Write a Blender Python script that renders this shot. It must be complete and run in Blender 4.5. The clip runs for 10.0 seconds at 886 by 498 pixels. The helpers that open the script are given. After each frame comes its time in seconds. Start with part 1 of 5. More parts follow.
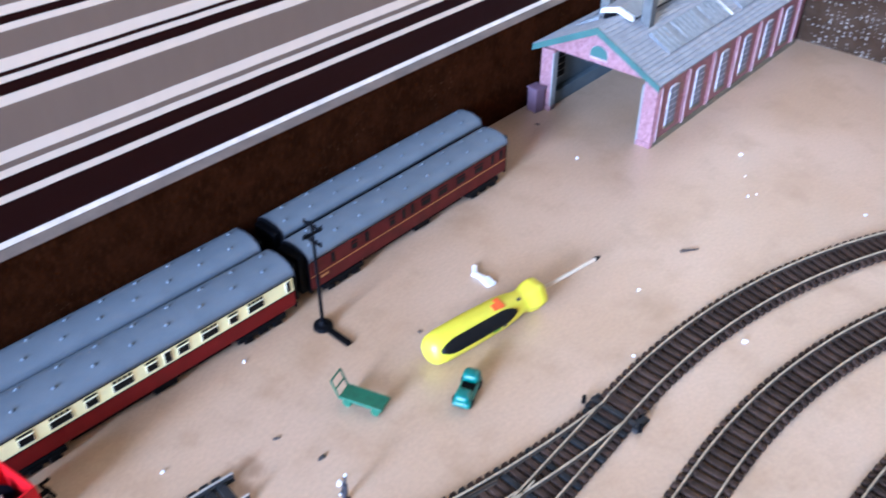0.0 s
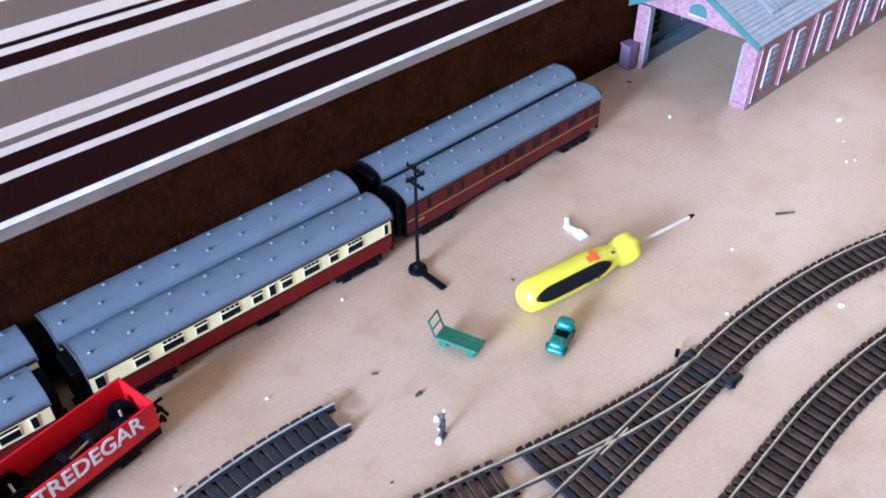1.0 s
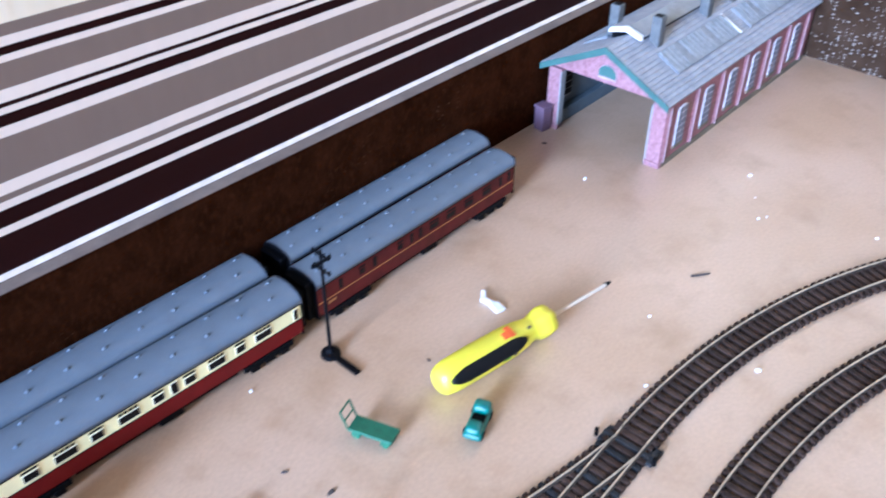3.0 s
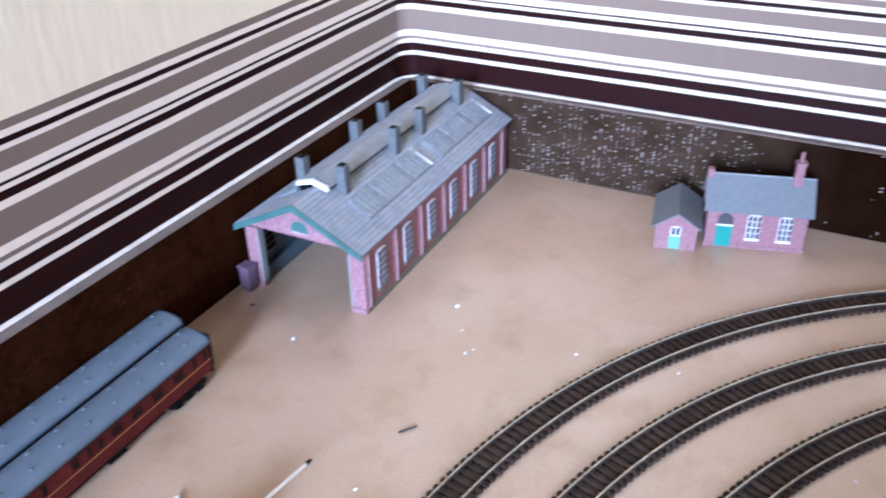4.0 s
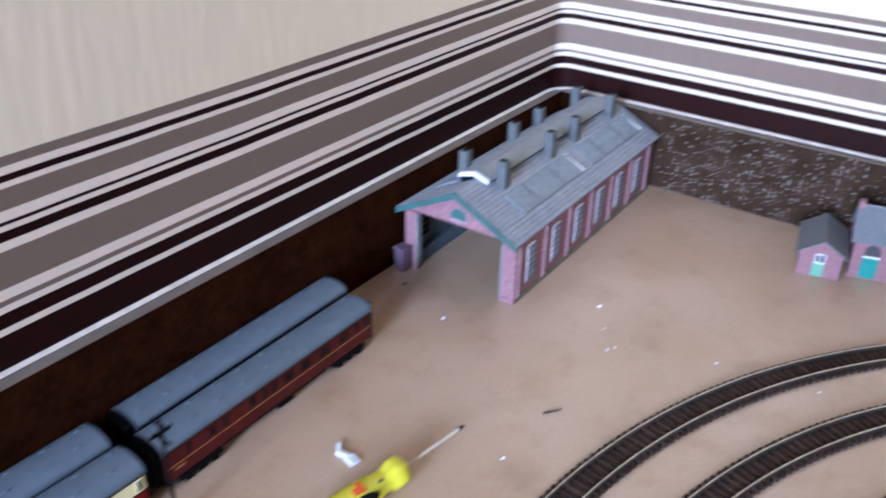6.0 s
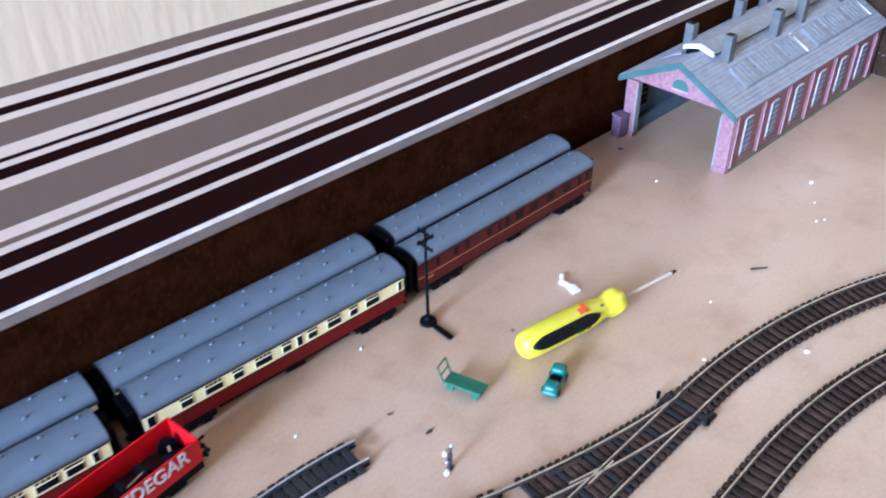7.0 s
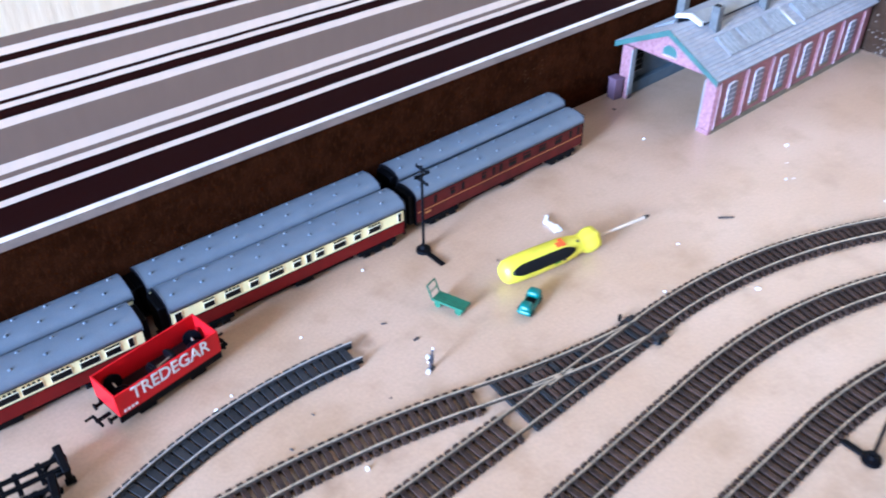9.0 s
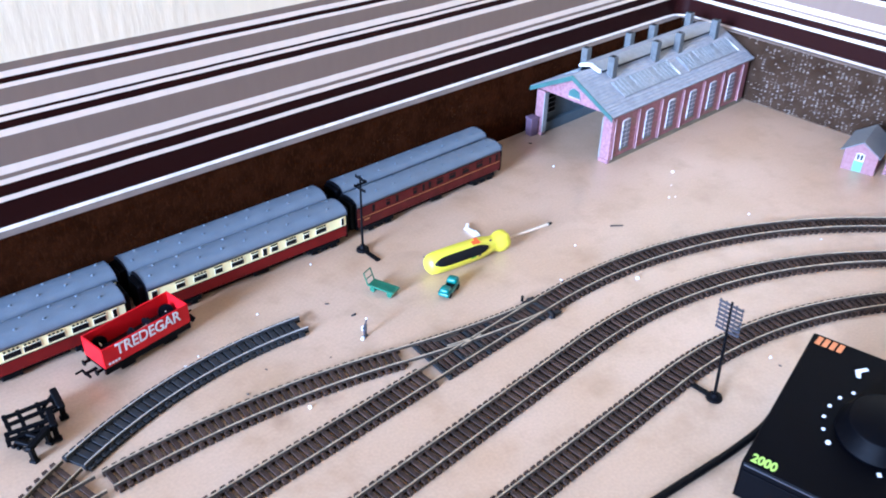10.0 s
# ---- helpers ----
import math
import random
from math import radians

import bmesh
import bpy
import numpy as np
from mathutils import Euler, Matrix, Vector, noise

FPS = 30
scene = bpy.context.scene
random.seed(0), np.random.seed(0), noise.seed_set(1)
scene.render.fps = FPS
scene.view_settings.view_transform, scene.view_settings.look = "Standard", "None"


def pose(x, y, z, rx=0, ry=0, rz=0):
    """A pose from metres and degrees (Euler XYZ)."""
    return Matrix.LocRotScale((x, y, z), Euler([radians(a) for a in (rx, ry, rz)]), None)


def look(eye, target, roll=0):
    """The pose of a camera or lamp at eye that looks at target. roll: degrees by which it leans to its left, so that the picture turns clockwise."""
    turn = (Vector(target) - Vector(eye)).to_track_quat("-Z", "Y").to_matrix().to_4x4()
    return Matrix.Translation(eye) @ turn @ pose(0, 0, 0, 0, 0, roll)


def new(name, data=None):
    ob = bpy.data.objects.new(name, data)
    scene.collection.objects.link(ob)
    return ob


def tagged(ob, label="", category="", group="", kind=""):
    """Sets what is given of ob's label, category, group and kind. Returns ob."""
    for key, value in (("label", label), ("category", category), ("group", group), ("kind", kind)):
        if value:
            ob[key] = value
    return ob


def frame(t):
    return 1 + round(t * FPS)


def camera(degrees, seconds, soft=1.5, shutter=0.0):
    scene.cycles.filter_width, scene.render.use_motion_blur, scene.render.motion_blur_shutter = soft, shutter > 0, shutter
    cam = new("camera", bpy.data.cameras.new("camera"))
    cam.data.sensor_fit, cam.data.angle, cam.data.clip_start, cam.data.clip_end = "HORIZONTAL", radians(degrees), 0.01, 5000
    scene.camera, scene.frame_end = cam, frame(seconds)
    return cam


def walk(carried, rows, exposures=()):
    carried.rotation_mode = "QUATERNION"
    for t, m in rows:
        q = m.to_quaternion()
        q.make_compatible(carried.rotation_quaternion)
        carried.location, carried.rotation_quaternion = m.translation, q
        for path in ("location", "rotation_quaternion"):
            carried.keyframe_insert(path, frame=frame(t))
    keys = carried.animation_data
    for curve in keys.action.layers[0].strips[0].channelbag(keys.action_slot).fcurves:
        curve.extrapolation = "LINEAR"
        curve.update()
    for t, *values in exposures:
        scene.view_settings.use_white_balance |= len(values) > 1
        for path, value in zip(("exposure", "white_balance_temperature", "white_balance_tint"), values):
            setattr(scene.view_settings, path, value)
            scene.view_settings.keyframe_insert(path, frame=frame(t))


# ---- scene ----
cam = camera(55.0, 10.0, soft=1.8, shutter=0.5)
# seconds, eye, target, roll
PATH = [
    (0, (0.0700, 0.0759, 0.3465), (0.4225, 0.3995, -0.0154), -0.08),
    (0.5, (0.0518, 0.0833, 0.3446), (0.3766, 0.4175, -0.0334), -0.47),
    (1, (0.0436, 0.0864, 0.3433), (0.3587, 0.4252, -0.0386), -0.21),
    (1.5, (0.0505, 0.0905, 0.3360), (0.3720, 0.4187, -0.0499), 0.25),
    (2, (0.0530, 0.0898, 0.3429), (0.3818, 0.4206, -0.0345), -0.00),
    (2.2, (0.0564, 0.0893, 0.3467), (0.3910, 0.4223, -0.0237), -0.15),
    (3.3, (0.097, 0.091, 0.364), (1.365, 1.109, -0.8), 0.5),
    (3.5, (0.1187, 0.0751, 0.3754), (0.5273, 0.3627, 0.0434), 0.00),
    (4, (0.1654, 0.0436, 0.3851), (0.6186, 0.2866, 0.0760), -1.50),
    (4.5, (0.1712, 0.0296, 0.3778), (0.6408, 0.2527, 0.0782), -0.54),
    (5, (0.1594, 0.0334, 0.3931), (0.6238, 0.2794, 0.1036), -1.03),
    (5.2, (0.1515, 0.0399, 0.3909), (0.6159, 0.2943, 0.1088), -1.27),
    (6.3, (0.073, 0.067, 0.381), (1.356, 1.174, -0.681), 0.1),
    (6.5, (0.0505, 0.0601, 0.3825), (0.3924, 0.4116, 0.0366), -2.12),
    (7, (0.0134, 0.0483, 0.3863), (0.3370, 0.4091, 0.0326), -1.22),
    (7.5, (-0.0151, 0.0474, 0.3690), (0.2894, 0.4025, -0.0067), -0.42),
    (8, (-0.0203, 0.0509, 0.3688), (0.2870, 0.4003, -0.0101), 1.08),
    (8.5, (-0.0165, 0.0369, 0.3800), (0.2792, 0.3954, 0.0005), -0.25),
    (9, (-0.0186, -0.0282, 0.4048), (0.2826, 0.3396, 0.0388), -0.42),
    (9.5, (-0.0378, -0.1017, 0.4163), (0.2893, 0.2711, 0.0785), 1.30),
    (9.8, (-0.0690, -0.1436, 0.4250), (0.2627, 0.2340, 0.0973), 0.25),
    (10, (-0.0897, -0.1513, 0.4272), (0.2511, 0.2214, 0.1034), 1.36),
]
EXPOSURE = [  # seconds, stops, kelvin, tint
    (0.0, 1.64, 5610, 10), (2.2, 1.72, 5580, 10), (3.5, 1.68, 5630, 10), (4.0, 1.51, 5730, 10), (4.5, 1.26, 5830, 10), (5.2, 0.97, 5880, 10),
    (6.5, 1.22, 5820, 10), (7.0, 1.52, 5720, 10), (7.5, 1.74, 5660, 10), (8.5, 1.81, 5600, 10), (9.0, 1.86, 5470, 10), (9.5, 1.83, 5450, 10), (10.0, 1.86, 5470, 10)]
walk(cam, [(t, look(eye, target, roll)) for t, eye, target, roll in PATH], EXPOSURE)

# ---- light -------------------------------------------------------------------
world = bpy.data.worlds.new("sky")
world.use_nodes = True
scene.world = world
wn = world.node_tree
sky = wn.nodes.new("ShaderNodeTexSky")
sky.sky_type, sky.sun_disc = "NISHITA", False
sky.sun_elevation, sky.sun_rotation = radians(13.5), radians(-98)
wn.links.new(sky.outputs[0], wn.nodes["Background"].inputs[0])
wn.nodes["Background"].inputs[1].default_value = 0.12

WEST, SOUTH, NORTH, EAST, CEIL, FLOOR = -2.20, -1.50, 0.486, 0.917, 1.60, -0.76
SHEET_Y, SHEET_X, SHEET_H = 0.472, 0.903, 0.0802  # faces and height of the brown backboards
WIN = (-0.60, 0.45, 0.12, 1.50)  # window in the west wall: y from, y to, z from, z to


# hazy daylight falls in through the window, low over the board
SUN_FROM = (-1.0, -0.185, 0.245)
lamp = bpy.data.lights.new("hazy_sun", "SUN")
lamp.energy, lamp.angle, lamp.color = 2.75, radians(13), (0.515, 0.700, 1.08)
new("hazy_sun", lamp).matrix_world = look(SUN_FROM, (0, 0, 0))
glow = bpy.data.lights.new("window_sky", "AREA")
glow.shape, glow.size, glow.size_y = "RECTANGLE", WIN[1] - WIN[0] - 0.1, WIN[3] - WIN[2] - 0.1
glow.energy, glow.color = 42.0, (0.47, 0.70, 1.20)
wx, wy, wz = WEST - 0.035, (WIN[0] + WIN[1]) / 2, (WIN[2] + WIN[3]) / 2
new("window_sky", glow).matrix_world = look((wx, wy, wz), (wx + 1.0, wy, wz))

# ---- materials ---------------------------------------------------------------


def mat(name, colour, rough=0.6, vary=0.12, scale=60.0, fine=900.0, bump=0.0, bump_scale=700.0, metal=0.0,
        tint=None, spec=0.5, island=0.0, coat=0.0):
    """A surface with blotches at one scale and grain at another."""
    m = bpy.data.materials.new(name)
    m.use_nodes = True
    nt, n = m.node_tree, m.node_tree.nodes
    p = n["Principled BSDF"]
    tc = n.new("ShaderNodeTexCoord")
    a, b = n.new("ShaderNodeTexNoise"), n.new("ShaderNodeTexNoise")
    a.inputs["Scale"].default_value, a.inputs["Detail"].default_value = scale, 4
    b.inputs["Scale"].default_value, b.inputs["Detail"].default_value = fine, 2
    for t in (a, b):
        nt.links.new(tc.outputs["Object"], t.inputs["Vector"])
    mix = n.new("ShaderNodeMix")
    mix.data_type = "RGBA"
    other = tint or tuple(c * (1 - 2.2 * vary) for c in colour)
    ramp = n.new("ShaderNodeMapRange")
    ramp.inputs[1].default_value, ramp.inputs[2].default_value = 0.35, 0.68
    nt.links.new(a.outputs["Fac"], ramp.inputs[0])
    nt.links.new(ramp.outputs[0], mix.inputs[0])
    mix.inputs[6].default_value, mix.inputs[7].default_value = (*colour, 1), (*other, 1)
    hsv = n.new("ShaderNodeHueSaturation")
    val = n.new("ShaderNodeMapRange")
    val.inputs[1].default_value, val.inputs[2].default_value = 0.25, 0.75
    val.inputs[3].default_value, val.inputs[4].default_value = 1 - vary, 1 + vary
    nt.links.new(b.outputs["Fac"], val.inputs[0])
    nt.links.new(mix.outputs[2], hsv.inputs["Color"])
    last = val.outputs[0]
    if island:
        info = n.new("ShaderNodeObjectInfo")
        rnd = n.new("ShaderNodeMapRange")
        rnd.inputs[3].default_value, rnd.inputs[4].default_value = 1 - island, 1 + island
        nt.links.new(info.outputs["Random"], rnd.inputs[0])
        mul = n.new("ShaderNodeMath")
        mul.operation = "MULTIPLY"
        nt.links.new(rnd.outputs[0], mul.inputs[0])
        nt.links.new(last, mul.inputs[1])
        last = mul.outputs[0]
    nt.links.new(last, hsv.inputs["Value"])
    nt.links.new(hsv.outputs[0], p.inputs["Base Color"])
    p.inputs["Roughness"].default_value, p.inputs["Metallic"].default_value = rough, metal
    p.inputs["Specular IOR Level"].default_value = spec
    p.inputs["Coat Weight"].default_value, p.inputs["Coat Roughness"].default_value = coat, 0.45
    if bump:
        bn, bp = n.new("ShaderNodeTexNoise"), n.new("ShaderNodeBump")
        bn.inputs["Scale"].default_value, bn.inputs["Detail"].default_value = bump_scale, 3
        nt.links.new(tc.outputs["Object"], bn.inputs["Vector"])
        bp.inputs["Strength"].default_value, bp.inputs["Distance"].default_value = bump, 0.001
        nt.links.new(bn.outputs["Fac"], bp.inputs["Height"])
        nt.links.new(bp.outputs[0], p.inputs["Normal"])
    return m


STRIPES = [  # upper edge of each band of the wallpaper border, from the top, and what it is
    (0.2008, "taupe"), (0.1953, "white"), (0.1910, "dark"), (0.1872, "white"), (0.1840, "taupe"), (0.1722, "white"), (0.1663, "dark"), (0.1642, "white"), (0.1611, "dark"), (0.1554, "white"), (0.1503, "taupe"), (0.1291, "white"), (0.1229, "taupe"), (0.1196, "white"), (0.1156, "dark"), (0.1068, "white"), (0.1028, "dark")]
BAND = {"taupe": (0.190, 0.132, 0.098), "white": (0.77, 0.62, 0.49), "dark": (0.0150, 0.0030, 0.0026), "cream": (0.76, 0.63, 0.44)}


def wall_paper():
    """Striped border paper with cream paper above: bands by height in metres."""
    m = bpy.data.materials.new("striped_wallpaper")
    m.use_nodes = True
    nt, n = m.node_tree, m.node_tree.nodes
    p = n["Principled BSDF"]
    geo, sep = n.new("ShaderNodeNewGeometry"), n.new("ShaderNodeSeparateXYZ")
    wob, add = n.new("ShaderNodeTexNoise"), n.new("ShaderNodeMath")
    wob.inputs["Scale"].default_value = 25.0
    nt.links.new(geo.outputs["Position"], wob.inputs["Vector"])
    nt.links.new(geo.outputs["Position"], sep.inputs[0])
    add.operation = "MULTIPLY_ADD"
    nt.links.new(wob.outputs["Fac"], add.inputs[0])
    add.inputs[1].default_value = 0.0008
    # the border hangs a little askew: its upper bands climb towards low x
    askew, lift, low, high = n.new("ShaderNodeMapRange"), n.new("ShaderNodeMath"), n.new("ShaderNodeMath"), n.new("ShaderNodeMath")
    askew.inputs[1].default_value, askew.inputs[2].default_value = 0.45, 0.05
    askew.inputs[3].default_value, askew.inputs[4].default_value = 0.0, 0.060
    nt.links.new(sep.outputs["X"], askew.inputs[0])
    lift.operation, low.operation, high.operation = "SUBTRACT", "MULTIPLY", "SUBTRACT"
    nt.links.new(sep.outputs["Z"], lift.inputs[0])
    lift.inputs[1].default_value = 0.112
    nt.links.new(lift.outputs[0], low.inputs[0])
    nt.links.new(askew.outputs[0], low.inputs[1])
    nt.links.new(sep.outputs["Z"], high.inputs[0])
    nt.links.new(low.outputs[0], high.inputs[1])
    nt.links.new(high.outputs[0], add.inputs[2])
    # one sharp step at the upper edge of each band, from the lowest up
    names = ["cream"] + [b for z, b in STRIPES]
    last = None
    for k in range(len(STRIPES) - 1, -1, -1):
        step, mix = n.new("ShaderNodeMath"), n.new("ShaderNodeMix")
        step.operation = "GREATER_THAN"
        nt.links.new(add.outputs[0], step.inputs[0])
        step.inputs[1].default_value = STRIPES[k][0] + 0.0004
        mix.data_type = "RGBA"
        nt.links.new(step.outputs[0], mix.inputs[0])
        if last:
            nt.links.new(last, mix.inputs[6])
        else:
            mix.inputs[6].default_value = (*BAND["dark"], 1)
        mix.inputs[7].default_value = (*BAND[names[k]], 1)
        last = mix.outputs[2]
    tc = n.new("ShaderNodeTexNoise")
    tc.inputs["Scale"].default_value, tc.inputs["Detail"].default_value = 130.0, 4
    stretch = n.new("ShaderNodeMapping")
    stretch.inputs["Scale"].default_value = (1.0, 1.0, 0.18)
    nt.links.new(geo.outputs["Position"], stretch.inputs["Vector"])
    nt.links.new(stretch.outputs[0], tc.inputs["Vector"])
    mul = n.new("ShaderNodeHueSaturation")
    vr = n.new("ShaderNodeMapRange")
    vr.inputs[1].default_value, vr.inputs[2].default_value = 0.3, 0.7
    vr.inputs[3].default_value, vr.inputs[4].default_value = 0.975, 1.025
    nt.links.new(tc.outputs["Fac"], vr.inputs[0])
    nt.links.new(vr.outputs[0], mul.inputs["Value"])
    nt.links.new(last, mul.inputs["Color"])
    nt.links.new(mul.outputs[0], p.inputs["Base Color"])
    p.inputs["Roughness"].default_value = 0.45
    p.inputs["Specular IOR Level"].default_value = 0.09
    bp = n.new("ShaderNodeBump")
    bp.inputs["Distance"].default_value = 0.0014
    above = n.new("ShaderNodeMapRange")
    above.inputs[1].default_value, above.inputs[2].default_value = 0.2005, 0.2011
    above.inputs[3].default_value, above.inputs[4].default_value = 0.07, 0.36
    nt.links.new(high.outputs[0], above.inputs[0])
    nt.links.new(above.outputs[0], bp.inputs["Strength"])
    nt.links.new(tc.outputs["Fac"], bp.inputs["Height"])
    nt.links.new(bp.outputs[0], p.inputs["Normal"])
    return m


def brick_sheet():
    """Dark brown printed sheet with faint courses and chipped white specks, thickest on one stretch."""
    m = mat("brown_brick_sheet", (0.0120, 0.0044, 0.0020), 0.7, 0.14, 45.0, 700.0, 0.25, 500.0, spec=0.0)
    nt, n = m.node_tree, m.node_tree.nodes
    p = n["Principled BSDF"]
    geo, sep, com = n.new("ShaderNodeNewGeometry"), n.new("ShaderNodeSeparateXYZ"), n.new("ShaderNodeMapping")
    nt.links.new(geo.outputs["Position"], sep.inputs[0])
    com.inputs["Scale"].default_value = (1.0, 190.0, 600.0)
    nt.links.new(geo.outputs["Position"], com.inputs["Vector"])
    vor = n.new("ShaderNodeTexVoronoi")
    vor.inputs["Scale"].default_value, vor.inputs["Randomness"].default_value = 1.0, 0.26
    nt.links.new(com.outputs[0], vor.inputs["Vector"])
    nz = n.new("ShaderNodeTexNoise")
    nz.inputs["Scale"].default_value, nz.inputs["Detail"].default_value = 38.0, 3
    nt.links.new(geo.outputs["Position"], nz.inputs["Vector"])

    def calc(op, a, b):
        q = n.new("ShaderNodeMath")
        q.operation = op
        for i, v in enumerate((a, b)):
            if isinstance(v, float):
                q.inputs[i].default_value = v
            else:
                nt.links.new(v, q.inputs[i])
        return q.outputs[0]

    # specks crowd where the sheet is worn: a patch about y = 0.25
    off = calc("ABSOLUTE", calc("SUBTRACT", sep.outputs["Y"], 0.250), 0.0)
    patch = n.new("ShaderNodeMapRange")
    patch.inputs[1].default_value, patch.inputs[2].default_value = 0.07, 0.15
    patch.inputs[3].default_value, patch.inputs[4].default_value = 1.0, 0.03
    nt.links.new(off, patch.inputs[0])
    crowd = n.new("ShaderNodeMapRange")
    crowd.inputs[1].default_value, crowd.inputs[2].default_value = 0.36, 0.66
    crowd.inputs[3].default_value, crowd.inputs[4].default_value = 0.06, 0.72
    nt.links.new(nz.outputs["Fac"], crowd.inputs[0])
    share = calc("MULTIPLY", patch.outputs[0], crowd.outputs[0])
    sepc = n.new("ShaderNodeSeparateColor")
    nt.links.new(vor.outputs["Color"], sepc.inputs[0])
    east = calc("GREATER_THAN", sep.outputs["X"], 0.90)
    size = calc("MULTIPLY", calc("ADD", calc("MULTIPLY", sepc.outputs[1], 0.22), 0.13), east)
    size = calc("MULTIPLY", size, calc("LESS_THAN", sepc.outputs[0], share))
    dot = calc("LESS_THAN", vor.outputs["Distance"], size)
    base = p.inputs["Base Color"].links[0].from_socket
    # the worn stretch has lost its dark print and is paler between the specks
    pale, worn_mix = n.new("ShaderNodeMapRange"), n.new("ShaderNodeMix")
    pale.inputs[1].default_value, pale.inputs[2].default_value = 0.10, 0.20
    pale.inputs[3].default_value, pale.inputs[4].default_value = 1.0, 0.0
    nt.links.new(off, pale.inputs[0])
    worn_mix.data_type = "RGBA"
    nt.links.new(calc("MULTIPLY", pale.outputs[0], nz.outputs["Fac"]), worn_mix.inputs[0])
    nt.links.new(base, worn_mix.inputs[6])
    worn_mix.inputs[7].default_value = (0.066, 0.041, 0.027, 1)
    base = worn_mix.outputs[2]
    mix = n.new("ShaderNodeMix")
    mix.data_type = "RGBA"
    nt.links.new(dot, mix.inputs[0])
    nt.links.new(base, mix.inputs[6])
    mix.inputs[7].default_value = (0.27, 0.23, 0.19, 1)
    nt.links.new(mix.outputs[2], p.inputs["Base Color"])
    return m


def blotched(m, colour, scale, lo, hi):
    """Adds sparse blotches of another colour to a surface."""
    nt, n = m.node_tree, m.node_tree.nodes
    p = n["Principled BSDF"]
    base = p.inputs["Base Color"].links[0].from_socket
    tc, nz, rg, mix = n.new("ShaderNodeTexCoord"), n.new("ShaderNodeTexNoise"), n.new("ShaderNodeMapRange"), n.new("ShaderNodeMix")
    nz.inputs["Scale"].default_value, nz.inputs["Detail"].default_value, nz.inputs["Roughness"].default_value = scale, 5, 0.6
    nt.links.new(tc.outputs["Object"], nz.inputs["Vector"])
    rg.inputs[1].default_value, rg.inputs[2].default_value, rg.inputs[3].default_value, rg.inputs[4].default_value = lo, hi, 0.0, 0.7
    nt.links.new(nz.outputs["Fac"], rg.inputs[0])
    mix.data_type = "RGBA"
    nt.links.new(rg.outputs[0], mix.inputs[0])
    nt.links.new(base, mix.inputs[6])
    mix.inputs[7].default_value = (*colour, 1)
    nt.links.new(mix.outputs[2], p.inputs["Base Color"])
    return m


def veneer():
    """Dark brown board with an upright wood grain."""
    m = mat("dark_brown_veneer", (0.0275, 0.0082, 0.0032), 0.6, 0.22, 60.0, 800.0, 0.1, 500.0, spec=0.0)
    nt, n = m.node_tree, m.node_tree.nodes
    p = n["Principled BSDF"]
    base = p.inputs["Base Color"].links[0].from_socket
    geo, mp, nz, rg, mix = (n.new("ShaderNodeNewGeometry"), n.new("ShaderNodeMapping"), n.new("ShaderNodeTexNoise"),
                            n.new("ShaderNodeMapRange"), n.new("ShaderNodeMix"))
    mp.inputs["Scale"].default_value = (420.0, 420.0, 190.0)
    nt.links.new(geo.outputs["Position"], mp.inputs["Vector"])
    nt.links.new(mp.outputs[0], nz.inputs["Vector"])
    nz.inputs["Scale"].default_value, nz.inputs["Detail"].default_value = 1.0, 4
    rg.inputs[1].default_value, rg.inputs[2].default_value = 0.50, 0.78
    nt.links.new(nz.outputs["Fac"], rg.inputs[0])
    mix.data_type = "RGBA"
    nt.links.new(rg.outputs[0], mix.inputs[0])
    nt.links.new(base, mix.inputs[6])
    mix.inputs[7].default_value = (0.040, 0.0125, 0.0050, 1)
    # sparse pale flecks paint in the glints of light on the veneer
    fleck, few, glint, both, flecked = (n.new("ShaderNodeTexVoronoi"), n.new("ShaderNodeTexNoise"), n.new("ShaderNodeMapRange"), n.new("ShaderNodeMath"), n.new("ShaderNodeMix"))
    fleck.inputs["Scale"].default_value = 260.0
    few.inputs["Scale"].default_value = 14.0
    nt.links.new(geo.outputs["Position"], fleck.inputs["Vector"])
    nt.links.new(geo.outputs["Position"], few.inputs["Vector"])
    glint.inputs[1].default_value, glint.inputs[2].default_value, glint.inputs[3].default_value, glint.inputs[4].default_value = 0.56, 0.74, 0.0, 0.24
    nt.links.new(few.outputs["Fac"], glint.inputs[0])
    both.operation = "LESS_THAN"
    nt.links.new(fleck.outputs["Distance"], both.inputs[0])
    nt.links.new(glint.outputs[0], both.inputs[1])
    flecked.data_type = "RGBA"
    nt.links.new(both.outputs[0], flecked.inputs[0])
    nt.links.new(mix.outputs[2], flecked.inputs[6])
    flecked.inputs[7].default_value = (0.070, 0.034, 0.017, 1)
    nt.links.new(flecked.outputs[2], p.inputs["Base Color"])
    return m


